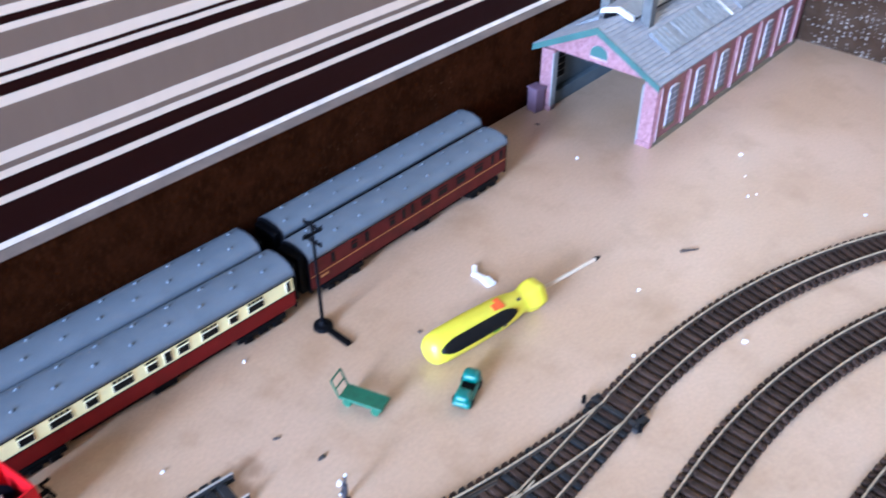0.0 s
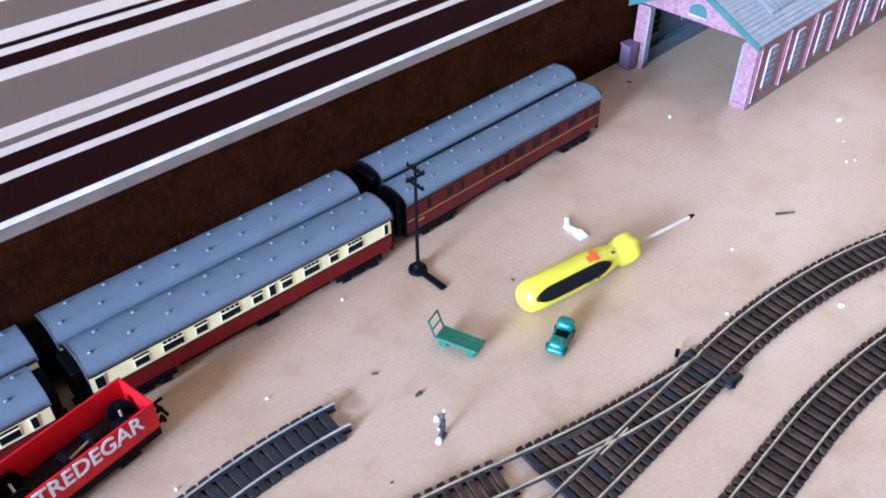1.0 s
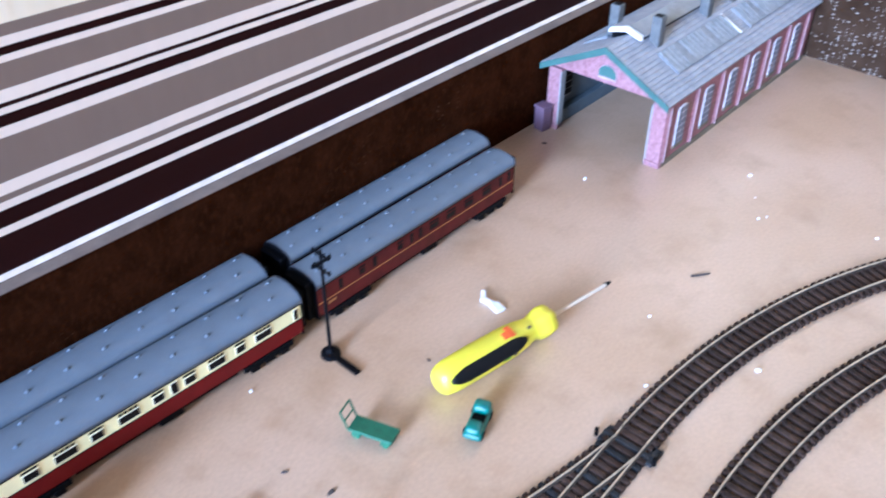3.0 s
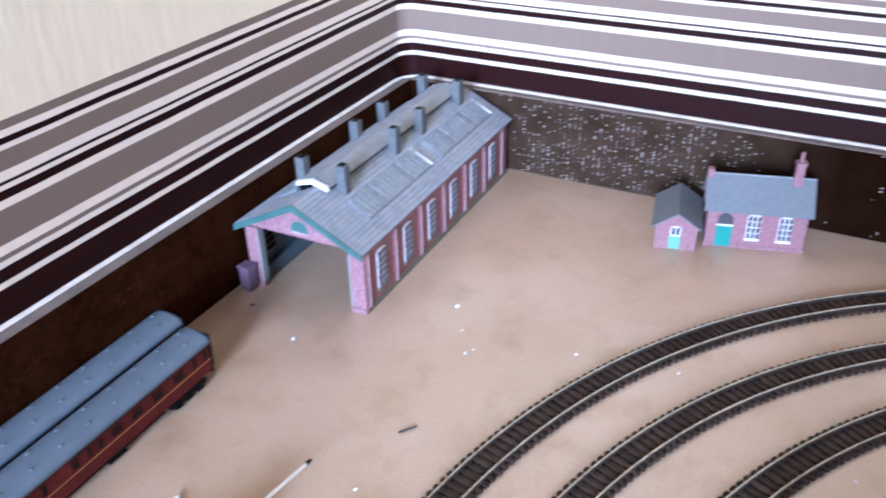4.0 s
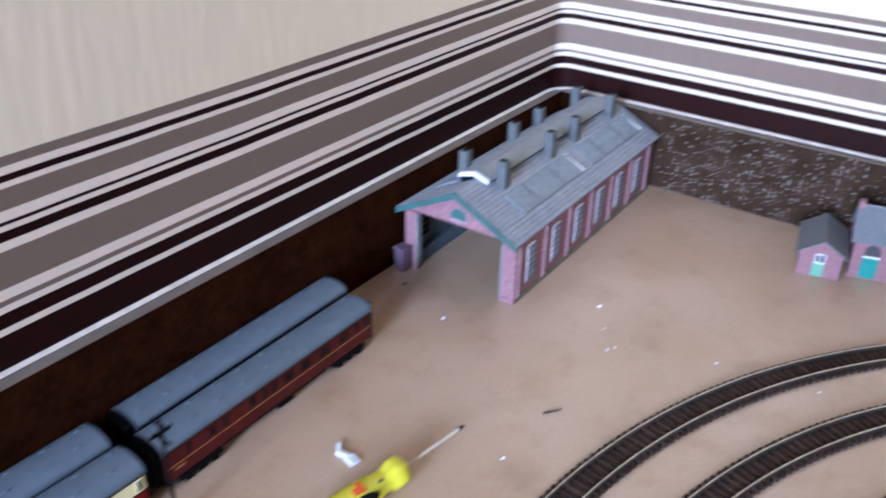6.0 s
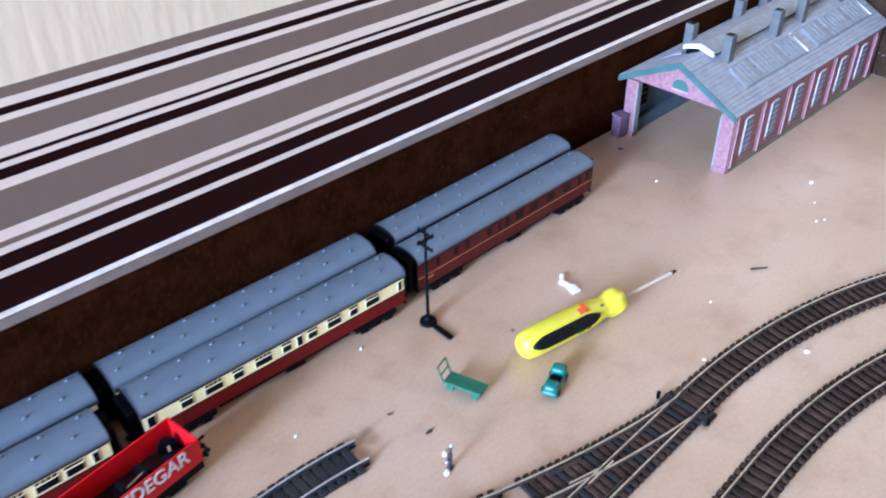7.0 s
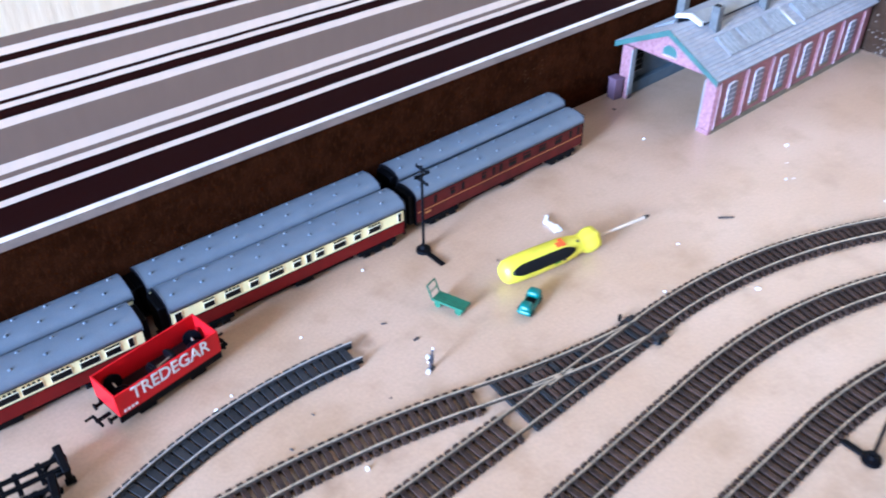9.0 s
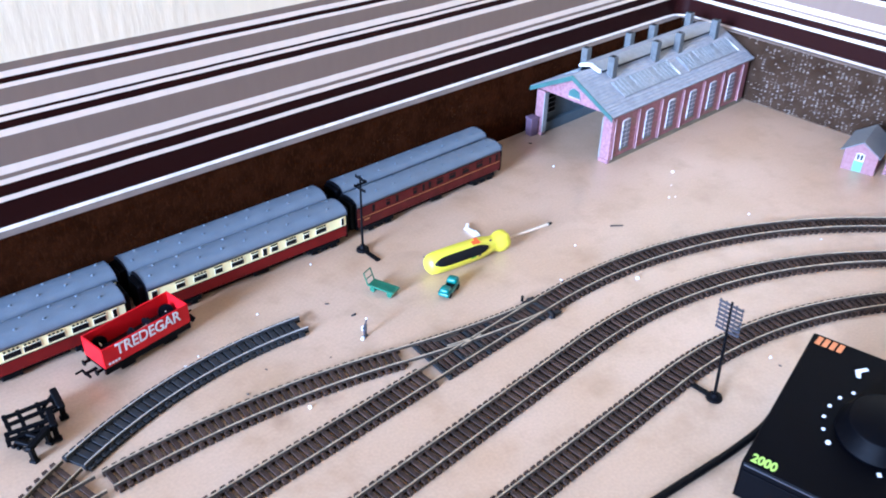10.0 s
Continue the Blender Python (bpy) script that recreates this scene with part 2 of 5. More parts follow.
def spots(m, colour, places):
    """Adds single stains: x, y and size in metres."""
    nt, n = m.node_tree, m.node_tree.nodes
    p = n["Principled BSDF"]
    geo, nz = n.new("ShaderNodeNewGeometry"), n.new("ShaderNodeTexNoise")
    nz.inputs["Scale"].default_value, nz.inputs["Detail"].default_value = 150.0, 4
    nt.links.new(geo.outputs["Position"], nz.inputs["Vector"])
    for x, y, r, k in places:
        d, ad, rg, mix = n.new("ShaderNodeVectorMath"), n.new("ShaderNodeMath"), n.new("ShaderNodeMapRange"), n.new("ShaderNodeMix")
        d.operation = "DISTANCE"
        nt.links.new(geo.outputs["Position"], d.inputs[0])
        d.inputs[1].default_value = (x, y, 0.0)
        ad.operation = "MULTIPLY_ADD"
        nt.links.new(nz.outputs["Fac"], ad.inputs[0])
        ad.inputs[1].default_value = r * 1.6
        nt.links.new(d.outputs["Value"], ad.inputs[2])
        rg.inputs[1].default_value, rg.inputs[2].default_value, rg.inputs[3].default_value, rg.inputs[4].default_value = r * 0.9, r * 1.8, k, 0.0
        nt.links.new(ad.outputs[0], rg.inputs[0])
        mix.data_type = "RGBA"
        nt.links.new(rg.outputs[0], mix.inputs[0])
        nt.links.new(p.inputs["Base Color"].links[0].from_socket, mix.inputs[6])
        mix.inputs[7].default_value = (*colour, 1)
        nt.links.new(mix.outputs[2], p.inputs["Base Color"])
    return m


M = {
    "veneer": veneer(),
    "sheet": brick_sheet(),
    "sheetedge": mat("raw_board_edge", (0.21, 0.150, 0.112), 0.9, 0.12, 60.0, 900.0),
    "bead": mat("white_sealant_bead", (0.86, 0.71, 0.58), 0.9, 0.12, 60.0, 900.0, spec=0.05),
    "paper": wall_paper(),
    # orange-brown blotches: stains plus the warm tone of shaded zones, painted in
    "board": blotched(mat("fibreboard", (0.520, 0.350, 0.230), 0.44, 0.085, 11.0, 420.0, 0.06, 450.0, tint=(0.460, 0.292, 0.172), spec=1.0, coat=0.60), (0.34, 0.20, 0.10), 26.0, 0.50, 0.76),
    # orange tint on the unseen walls is added to warm the bounced light
    "plaster": mat("warm_fill_plaster", (0.42, 0.255, 0.135), 0.85, 0.04, 6.0, 200.0, 0.1, 120.0),
    "ceiling": mat("ceiling_paint", (0.40, 0.31, 0.225), 0.9, 0.03, 5.0, 150.0),
    "carpet": mat("carpet", (0.10, 0.07, 0.05), 0.95, 0.15, 20.0, 700.0, 0.3, 600.0),
    "frame": mat("white_window_paint", (0.78, 0.78, 0.76), 0.4, 0.03),
    "rail": mat("nickel_silver_rail", (0.56, 0.44, 0.30), 0.40, 0.16, 140.0, 900.0, metal=0.3),
    "rail_side": mat("brown_rail_side", (0.052, 0.036, 0.024), 0.6, 0.12, 120.0, 900.0, metal=0.2),
    "steel_rail_side": mat("grey_rail_side", (0.026, 0.025, 0.025), 0.6, 0.12, 120.0, 900.0, metal=0.2),
    "steel_rail": mat("steel_rail", (0.58, 0.53, 0.47), 0.38, 0.10, 120.0, 900.0, metal=0.35),
    "sleeper": mat("brown_plastic_sleeper", (0.064, 0.037, 0.026), 0.7, 0.22, 300.0, 1500.0, 0.2, 2500.0, island=0.3, spec=0.12),
    "black_sleeper": mat("black_plastic_sleeper", (0.026, 0.025, 0.025), 0.65, 0.14, 300.0, 2500.0, 0.2, 2500.0, island=0.2, spec=0.2),
    "roof": mat("grey_coach_roof", (0.130, 0.157, 0.184), 0.55, 0.06, 50.0, 1200.0, 0.05, 900.0, spec=0.3),
    "rim": mat("worn_roof_rim", (0.138, 0.156, 0.190), 0.6, 0.15, 300.0, 1500.0, spec=0.2),
    "maroon": mat("maroon_coach_paint", (0.098, 0.0105, 0.0095), 0.45, 0.16, 90.0, 1500.0, spec=0.15),
    "crimson": mat("crimson_coach_paint", (0.145, 0.0065, 0.0060), 0.45, 0.08, 90.0, 1500.0, spec=0.15),
    "cream": mat("cream_coach_paint", (0.90, 0.77, 0.38), 0.4, 0.05, 90.0, 1500.0),
    "black": mat("black_plastic", (0.0028, 0.0028, 0.0036), 0.5, 0.15, 90.0, 1500.0, spec=0.08),
    "glass_dark": mat("dark_coach_window", (0.005, 0.005, 0.005), 0.35, 0.1, spec=0.12),
    "gold": mat("gold_lining", (0.42, 0.17, 0.045), 0.5, 0.08),
    "red": mat("bright_red_plastic", (0.60, 0.006, 0.011), 0.42, 0.06, 60.0, 1500.0, spec=0.25),
    "white": mat("white_paint", (0.82, 0.80, 0.78), 0.5, 0.06),
    "yellow": mat("yellow_plastic", (0.72, 0.62, 0.040), 0.42, 0.05, 60.0, 1200.0),
    "rubber": mat("black_rubber_grip", (0.004, 0.004, 0.004), 0.65, 0.1, spec=0.2),
    "orange": mat("orange_print", (0.75, 0.10, 0.012), 0.5, 0.1),
    "green_print": mat("green_print", (0.12, 0.30, 0.02), 0.5, 0.1),
    "chrome": mat("plated_steel", (0.62, 0.50, 0.37), 0.6, 0.06, metal=0.05, spec=0.3),
    "green": mat("green_plastic", (0.018, 0.13, 0.066), 0.35, 0.12, 200.0, 1500.0),
    "teal": mat("teal_car_paint", (0.004, 0.150, 0.115), 0.38, 0.1, 200.0, 1500.0),
    "mint": mat("pale_mint_card_door", (0.14, 0.34, 0.22), 0.5, 0.08),
    "pinkbrick": mat("pink_brick_paper", (0.300, 0.150, 0.160), 0.62, 0.20, 330.0, 900.0, tint=(0.195, 0.082, 0.092)),
    "housebrick": mat("mauve_brick_paper", (0.270, 0.130, 0.136), 0.62, 0.16, 300.0, 900.0, tint=(0.212, 0.092, 0.098)),
    "brick": blotched(mat("red_brick_paper", (0.285, 0.112, 0.116), 0.62, 0.22, 330.0, 900.0, tint=(0.200, 0.070, 0.072)), (0.17, 0.13, 0.065), 70.0, 0.55, 0.72),
    "slate": mat("slate_roof_card", (0.315, 0.315, 0.325), 0.6, 0.12, 120.0, 1600.0, tint=(0.250, 0.255, 0.268), spec=0.3),
    "slate2": mat("blue_grey_slate_card", (0.215, 0.222, 0.235), 0.6, 0.14, 180.0, 1600.0),
    "houseslate": mat("grey_house_slate_card", (0.135, 0.139, 0.140), 0.65, 0.07, 300.0, 1600.0),
    "glazing": mat("pale_rooflight_card", (0.265, 0.282, 0.288), 0.5, 0.16, 200.0, 1600.0),
    "stack": mat("grey_card_flue", (0.105, 0.108, 0.104), 0.65, 0.12, 180.0, 1600.0),
    "card": mat("pale_grey_card", (0.265, 0.265, 0.255), 0.65, 0.08, 160.0, 1600.0),
    "pane": mat("printed_window_pane", (0.150, 0.152, 0.180), 0.4, 0.2, 300.0, 1500.0),
    "darkpane": mat("dark_printed_pane", (0.022, 0.022, 0.034), 0.4, 0.15, 300.0, 1500.0),
    "inside": mat("blue_grey_card_inside", (0.10, 0.13, 0.145), 0.7, 0.1),
    "greencard": mat("green_painted_card", (0.042, 0.112, 0.098), 0.55, 0.1),
    "door": mat("sea_green_card_door", (0.010, 0.22, 0.175), 0.5, 0.08),
    "kerb": mat("mossy_card_plinth", (0.17, 0.14, 0.09), 0.7, 0.15),
    "purple": mat("purple_brick_paper", (0.135, 0.075, 0.105), 0.65, 0.12),
    "blue": mat("blue_loco_paint", (0.004, 0.015, 0.048), 0.45, 0.06, spec=0.12),
    "navy": mat("dark_navy_roof_paint", (0.008, 0.016, 0.036), 0.5, 0.1, spec=0.12),
    # the shade inside the wagon is put into this near-black red
    "darkred": mat("shaded_wagon_floor", (0.020, 0.0040, 0.0045), 0.6, 0.25, 120.0, 900.0, spec=0.2),
    "edging": mat("pale_pink_card_edge", (0.46, 0.30, 0.31), 0.6, 0.15, 200.0, 1200.0),
    "windowframe": mat("ivory_window_surround", (0.90, 0.84, 0.62), 0.45, 0.05),
    "wheel": mat("blackened_wheel_steel", (0.0035, 0.0035, 0.0055), 0.28, 0.1, spec=0.2),
    "framewhite": mat("printed_white_frame", (0.66, 0.62, 0.61), 0.6, 0.12, 200.0, 1200.0),
    "shadowcard": mat("arch_shade_card", (0.045, 0.042, 0.045), 0.6, 0.1),
    "locoyellow": mat("yellow_loco_paint", (0.75, 0.50, 0.01), 0.4, 0.06),
    "box": mat("black_controller_case", (0.0012, 0.0012, 0.0020), 0.5, 0.1, 40.0, 2500.0, 0.15, 2500.0, spec=0.06),
    "greenlit": mat("lime_green_print", (0.42, 0.60, 0.10), 0.5, 0.05),
    "orangelit": mat("orange_label", (0.62, 0.19, 0.06), 0.5, 0.1),
    "crumb": mat("white_crumb", (0.85, 0.84, 0.82), 0.7, 0.05),
    "scrapnotch": mat("dark_scrap_and_notch", (0.06, 0.045, 0.04), 0.7, 0.2),
    "greyfig": mat("grey_moulding", (0.045, 0.042, 0.050), 0.5, 0.2),
}

spots(M["board"], (0.21, 0.10, 0.045), [(0.1229, 0.2480, 0.011, 0.45), (0.1615, 0.2420, 0.012, 0.35), (0.2040, 0.3330, 0.012, 0.6), (0.1980, 0.3240, 0.008, 0.5)])

# ---- shape helpers -----------------------------------------------------------


def link(name, bm, material, parent=None, label="", smooth=False):
    me = bpy.data.meshes.new(name)
    bm.normal_update()
    bm.to_mesh(me)
    bm.free()
    for mm in (material if isinstance(material, (list, tuple)) else [material]):
        me.materials.append(mm)
    if smooth:
        for f in me.polygons:
            f.use_smooth = True
    ob = new(name, me)
    if parent is not None:
        ob.parent = parent
    if label:
        ob["label"] = label
    return ob


def part(name, bm, material, parent, label="", smooth=False):
    """One mesh object under a thing or under a part."""
    return link(name, bm, material, parent, label, smooth)


def thing(name, m, label, category, group="", kind=""):
    ob = new(name)
    ob.empty_display_size = 0.01
    ob.matrix_world = m
    return tagged(ob, label, category, group, kind)


def box(x0, x1, y0, y1, z0, z1, bevel=0.0, segs=1, into=None):
    bm = into if into is not None else bmesh.new()
    r = bmesh.ops.create_cube(bm, size=1.0)
    vs = r["verts"]
    bmesh.ops.scale(bm, verts=vs, vec=(x1 - x0, y1 - y0, z1 - z0))
    bmesh.ops.translate(bm, verts=vs, vec=((x0 + x1) / 2, (y0 + y1) / 2, (z0 + z1) / 2))
    if bevel:
        es = list({e for v in vs for e in v.link_edges})
        bmesh.ops.bevel(bm, geom=es, offset=bevel, segments=segs, profile=0.5, affect="EDGES")
    return bm


def rod(a, b, r, segs=10, r2=None, into=None):
    """A round bar from a to b."""
    bm = into if into is not None else bmesh.new()
    a, b = Vector(a), Vector(b)
    m = Matrix.Translation((a + b) / 2) @ (b - a).to_track_quat("Z", "Y").to_matrix().to_4x4()
    bmesh.ops.create_cone(bm, cap_ends=True, segments=segs, radius1=r, radius2=r if r2 is None else r2,
                          depth=(b - a).length, matrix=m)
    return bm


def prism(outline, x0, x1, into=None, caps=True):
    """An outline of (y, z) drawn along x."""
    bm = into if into is not None else bmesh.new()
    a = [bm.verts.new((x0, y, z)) for y, z in outline]
    b = [bm.verts.new((x1, y, z)) for y, z in outline]
    if caps:
        bm.faces.new(list(reversed(a)))
        bm.faces.new(b)
    k = len(outline)
    for i in range(k):
        bm.faces.new((a[i], a[(i + 1) % k], b[(i + 1) % k], b[i]))
    bmesh.ops.recalc_face_normals(bm, faces=bm.faces)
    return bm


def lathe(profile, segs=24, axis="x"):
    """A turned body from (along, radius)."""
    bm = bmesh.new()
    rings = []
    for u, r in profile:
        ring = []
        for i in range(segs):
            a = 2 * math.pi * i / segs
            c, s = r * math.cos(a), r * math.sin(a)
            ring.append(bm.verts.new((u, c, s) if axis == "x" else (c, s, u)))
        rings.append(ring)
    for p, q in zip(rings, rings[1:]):
        for i in range(segs):
            bm.faces.new((p[i], p[(i + 1) % segs], q[(i + 1) % segs], q[i]))
    bm.faces.new(rings[0])
    bm.faces.new(list(reversed(rings[-1])))
    bmesh.ops.recalc_face_normals(bm, faces=bm.faces)
    return bm


def lettering(text, size, m, material, parent, depth=0.0002, name="lettering", bold=0.0, squash=1.0):
    cu = bpy.data.curves.new(name, "FONT")
    cu.body, cu.size, cu.extrude, cu.offset = text, size, depth, bold
    cu.align_x, cu.align_y = "CENTER", "CENTER"
    tmp = new("tmp", cu)
    me = bpy.data.meshes.new_from_object(tmp.evaluated_get(bpy.context.evaluated_depsgraph_get()))
    bpy.data.objects.remove(tmp)
    bpy.data.curves.remove(cu)
    me.materials.clear()
    me.materials.append(material)
    ob = new(name, me)
    ob.parent = parent
    ob.matrix_local = m @ Matrix.Diagonal((squash, 1, 1, 1))
    return ob


# ---- room --------------------------------------------------------------------
T = 0.10


def build_room():
    # the two papered walls are one folded sheet with a softly rounded corner
    def papered(name, outline):
        bm = bmesh.new()
        top, bot = [], []
        for x, y in outline:
            bot.append(bm.verts.new((x, y, FLOOR)))
            top.append(bm.verts.new((x, y, CEIL)))
        for i in range(len(outline)):
            j = (i + 1) % len(outline)
            bm.faces.new((bot[i], bot[j], top[j], top[i]))
        bm.faces.new(bot)
        bm.faces.new(list(reversed(top)))
        bmesh.ops.recalc_face_normals(bm, faces=bm.faces)
        return link(name, bm, M["paper"])

    r, c = 0.016, []
    for i in range(5):
        a = math.pi / 2 * (1 - i / 8)
        c.append((EAST - r + r * math.cos(a), NORTH - r + r * math.sin(a)))
    mid = c[-1]
    c2 = [mid]
    for i in range(5, 9):
        a = math.pi / 2 * (1 - i / 8)
        c2.append((EAST - r + r * math.cos(a), NORTH - r + r * math.sin(a)))
    tagged(papered("wall_north", [(WEST, NORTH)] + c + [(EAST + T, NORTH + T), (WEST, NORTH + T)]),
           "cream papered wall with a striped brown and white border", "wall", kind="structure")
    tagged(papered("wall_east", c2 + [(EAST, SOUTH), (EAST + T, SOUTH), (EAST + T, NORTH + T)]),
           "cream papered wall with a striped brown and white border", "wall", kind="structure")
    # unseen wall, coloured to throw warm fill onto the board
    tagged(link("wall_south", box(WEST - T, EAST + T, SOUTH - T, SOUTH, FLOOR, CEIL), M["plaster"]),
           "plain unseen wall closing the room, tinted for warm fill light", "wall", kind="structure")
    bm = bmesh.new()
    y0, y1, z0, z1 = WIN
    box(WEST - T, WEST, SOUTH, y0, FLOOR, CEIL, into=bm)
    box(WEST - T, WEST, y1, NORTH + T, FLOOR, CEIL, into=bm)
    box(WEST - T, WEST, y0, y1, FLOOR, z0, into=bm)
    box(WEST - T, WEST, y0, y1, z1, CEIL, into=bm)
    tagged(link("wall_west", bm, M["plaster"]), "plain unseen wall with a window opening, tinted for warm fill light", "wall", kind="structure")
    win = thing("window_1", pose(WEST - 0.06, (y0 + y1) / 2, z0), "white painted casement window with clear panes", "window", kind="structure")
    h, w = z1 - z0, y1 - y0
    for a, b, lo, hi in ((-w / 2, w / 2, 0, 0.05), (-w / 2, w / 2, h - 0.05, h), (-w / 2, -w / 2 + 0.05, 0.05, h - 0.05),
                         (w / 2 - 0.05, w / 2, 0.05, h - 0.05), (-0.02, 0.02, 0.05, h - 0.05)):
        part("window_frame", box(-0.02, 0.02, a, b, lo, hi, 0.004), M["frame"], win)
    tagged(link("ceiling", box(WEST - T, EAST + T, SOUTH - T, NORTH + T, CEIL, CEIL + 0.05), M["ceiling"]),
           "plain white painted ceiling", "ceiling", kind="structure")
    tagged(link("floor", box(WEST - T, EAST + T, SOUTH - T, NORTH + T, FLOOR - 0.05, FLOOR), M["carpet"]),
           "plain brown carpeted floor", "floor", kind="structure")
    # brown backboards stand on the layout board against both walls, with a white bead along the top
    bb = tagged(link("backboard_north", box(-1.04, SHEET_X, SHEET_Y, NORTH - 0.0005, 0.0, SHEET_H), M["veneer"]),
                "dark brown backboard with a raw top edge along the wall", "backboard", kind="structure")
    part("raw_edge", box(-1.04, SHEET_X, SHEET_Y + 0.0002, NORTH - 0.0050, SHEET_H, SHEET_H + 0.0006), M["sheetedge"], bb)
    be = tagged(link("backboard_east", box(SHEET_X, EAST - 0.0005, -0.71, NORTH - 0.0005, 0.0, SHEET_H - 0.0002), M["sheet"]),
                "speckled dark brown brick-printed backboard along the wall", "backboard", kind="structure")
    part("raw_edge", box(SHEET_X + 0.0002, EAST - 0.0050, -0.71, SHEET_Y, SHEET_H - 0.0002, SHEET_H + 0.0006), M["sheetedge"], be)
    line = [(-1.04, NORTH - 0.0030)] + [(EAST - 0.0030 - 0.024 + 0.024 * math.cos(radians(a)), NORTH - 0.0030 - 0.024 + 0.024 * math.sin(radians(a))) for a in range(90, -1, -9)] + [(EAST - 0.0030, -0.71)]
    bm = bmesh.new()
    rings = []
    for i, (x, y) in enumerate(line):
        p, q = line[max(0, i - 1)], line[min(len(line) - 1, i + 1)]
        d = math.hypot(q[0] - p[0], q[1] - p[1])
        nx, ny = -(q[1] - p[1]) / d, (q[0] - p[0]) / d
        rings.append([bm.verts.new((x + nx * u, y + ny * u, SHEET_H + v)) for u, v in ((-0.0006, 0.0), (-0.0001, 0.0007), (0.0010, 0.0012), (0.0028, 0.0016), (0.0028, 0.0))])
    for p, q in zip(rings, rings[1:]):
        for i in range(5):
            bm.faces.new((p[i], p[(i + 1) % 5], q[(i + 1) % 5], q[i]))
    bm.faces.new(rings[0])
    bm.faces.new(list(reversed(rings[-1])))
    bmesh.ops.recalc_face_normals(bm, faces=bm.faces)
    tagged(link("trim", bm, M["bead"]), "white bead along the top of the brown backboards", "trim", kind="structure")
    tagged(link("baseboard", box(-1.05, EAST - 0.0005, -0.72, NORTH - 0.0005, -0.018, 0.0, 0.0015), M["board"]),
           "tan fibreboard layout baseboard, bare and slightly glossy", "baseboard", kind="structure")
    for x in (-1.0, 0.85):
        for y in (-0.68, 0.42):
            tagged(link("board_leg", box(x - 0.02, x + 0.02, y - 0.02, y + 0.02, FLOOR, -0.018, 0.003), M["kerb"]),
                   "plain square timber leg under the layout board", "leg", "board legs", "structure")


build_room()

# ---- track -------------------------------------------------------------------
GAUGE, PITCH = 0.0162, 0.0064
DECK, HEAD = 0.0026, 0.0056


def arc(cx, cy, r, a0, a1, n=60):
    return [(cx + r * math.cos(radians(a0 + (a1 - a0) * i / n)), cy + r * math.sin(radians(a0 + (a1 - a0) * i / n))) for i in range(n + 1)]


def straight(a, b, n=20):
    return [(a[0] + (b[0] - a[0]) * i / n, a[1] + (b[1] - a[1]) * i / n) for i in range(n + 1)]


def resample(pts, step):
    """Points and headings at even steps along a line."""
    out, carry = [], step / 2
    for (x0, y0), (x1, y1) in zip(pts, pts[1:]):
        d = math.hypot(x1 - x0, y1 - y0)
        if d < 1e-9:
            continue
        while carry <= d:
            k = carry / d
            out.append((x0 + (x1 - x0) * k, y0 + (y1 - y0) * k, math.atan2(y1 - y0, x1 - x0)))
            carry += step
        carry -= d
    return out


def offset_line(pts, off):
    out = []
    for i, (x, y) in enumerate(pts):
        a, b = pts[max(0, i - 1)], pts[min(len(pts) - 1, i + 1)]
        d = math.hypot(b[0] - a[0], b[1] - a[1])
        out.append((x - (b[1] - a[1]) / d * off, y + (b[0] - a[0]) / d * off))
    return out


RAIL = [(-0.0010, 0), (0.0010, 0), (0.0010, 0.0004), (0.0003, 0.0008), (0.0003, 0.0017), (0.0005, 0.0020), (0.0005, 0.0026),
        (0.0003, 0.0028), (-0.0003, 0.0028), (-0.0005, 0.0026), (-0.0005, 0.0020), (-0.0003, 0.0017), (-0.0003, 0.0008), (-0.0010, 0.0004)]


def sweep(pts, section, z):
    bm = bmesh.new()
    rings = []
    for i, (x, y) in enumerate(pts):
        a, b = pts[max(0, i - 1)], pts[min(len(pts) - 1, i + 1)]
        d = math.hypot(b[0] - a[0], b[1] - a[1])
        nx, ny = -(b[1] - a[1]) / d, (b[0] - a[0]) / d
        rings.append([bm.verts.new((x + nx * u, y + ny * u, z + v)) for u, v in section])
    k = len(section)
    for p, q in zip(rings, rings[1:]):
        for i in range(k):
            bm.faces.new((p[i], p[(i + 1) % k], q[(i + 1) % k], q[i]))
    bm.faces.new(rings[0])
    bm.faces.new(list(reversed(rings[-1])))
    bmesh.ops.recalc_face_normals(bm, faces=bm.faces)
    return bm


def sleeper_mesh(name, length, material, half=0.0019, chairs=True):
    bm = box(-half, half, -length / 2, length / 2, 0.0, DECK, 0.0003)
    if chairs:
        for s in (-1, 1):
            box(-0.0012, 0.0012, s * GAUGE / 2 - 0.0024, s * GAUGE / 2 + 0.0024, DECK - 0.0002, DECK + 0.0007, into=bm)
    me = bpy.data.meshes.new(name)
    bm.to_mesh(me)
    bm.free()
    me.materials.append(material)
    return me


SLEEPER = {"sleeper": sleeper_mesh("sleeper", 0.0256, M["sleeper"]), "black_sleeper": sleeper_mesh("sleeper", 0.0256, M["black_sleeper"], 0.0026)}


def lay_sleepers(owner, pts, me, skip=(), cut=0):
    places = resample(pts, PITCH)
    for i, (x, y, a) in enumerate(places[:len(places) - cut]):
        if i in skip:
            continue
        ob = new("sleeper", me)
        ob.parent = owner
        ob.matrix_local = Matrix.Translation((x, y, 0)) @ Matrix.Rotation(a + random.uniform(-0.012, 0.012), 4, "Z")


def rail_part(name, pts, owner, kind="rail"):
    """A rail with a bright head and duller sides."""
    ob = part(name, sweep(pts, RAIL, DECK), [M[kind], M[kind + "_side"]], owner)
    for f in ob.data.polygons:
        f.material_index = 0 if f.center.z > DECK + 0.0019 else 1
    return ob


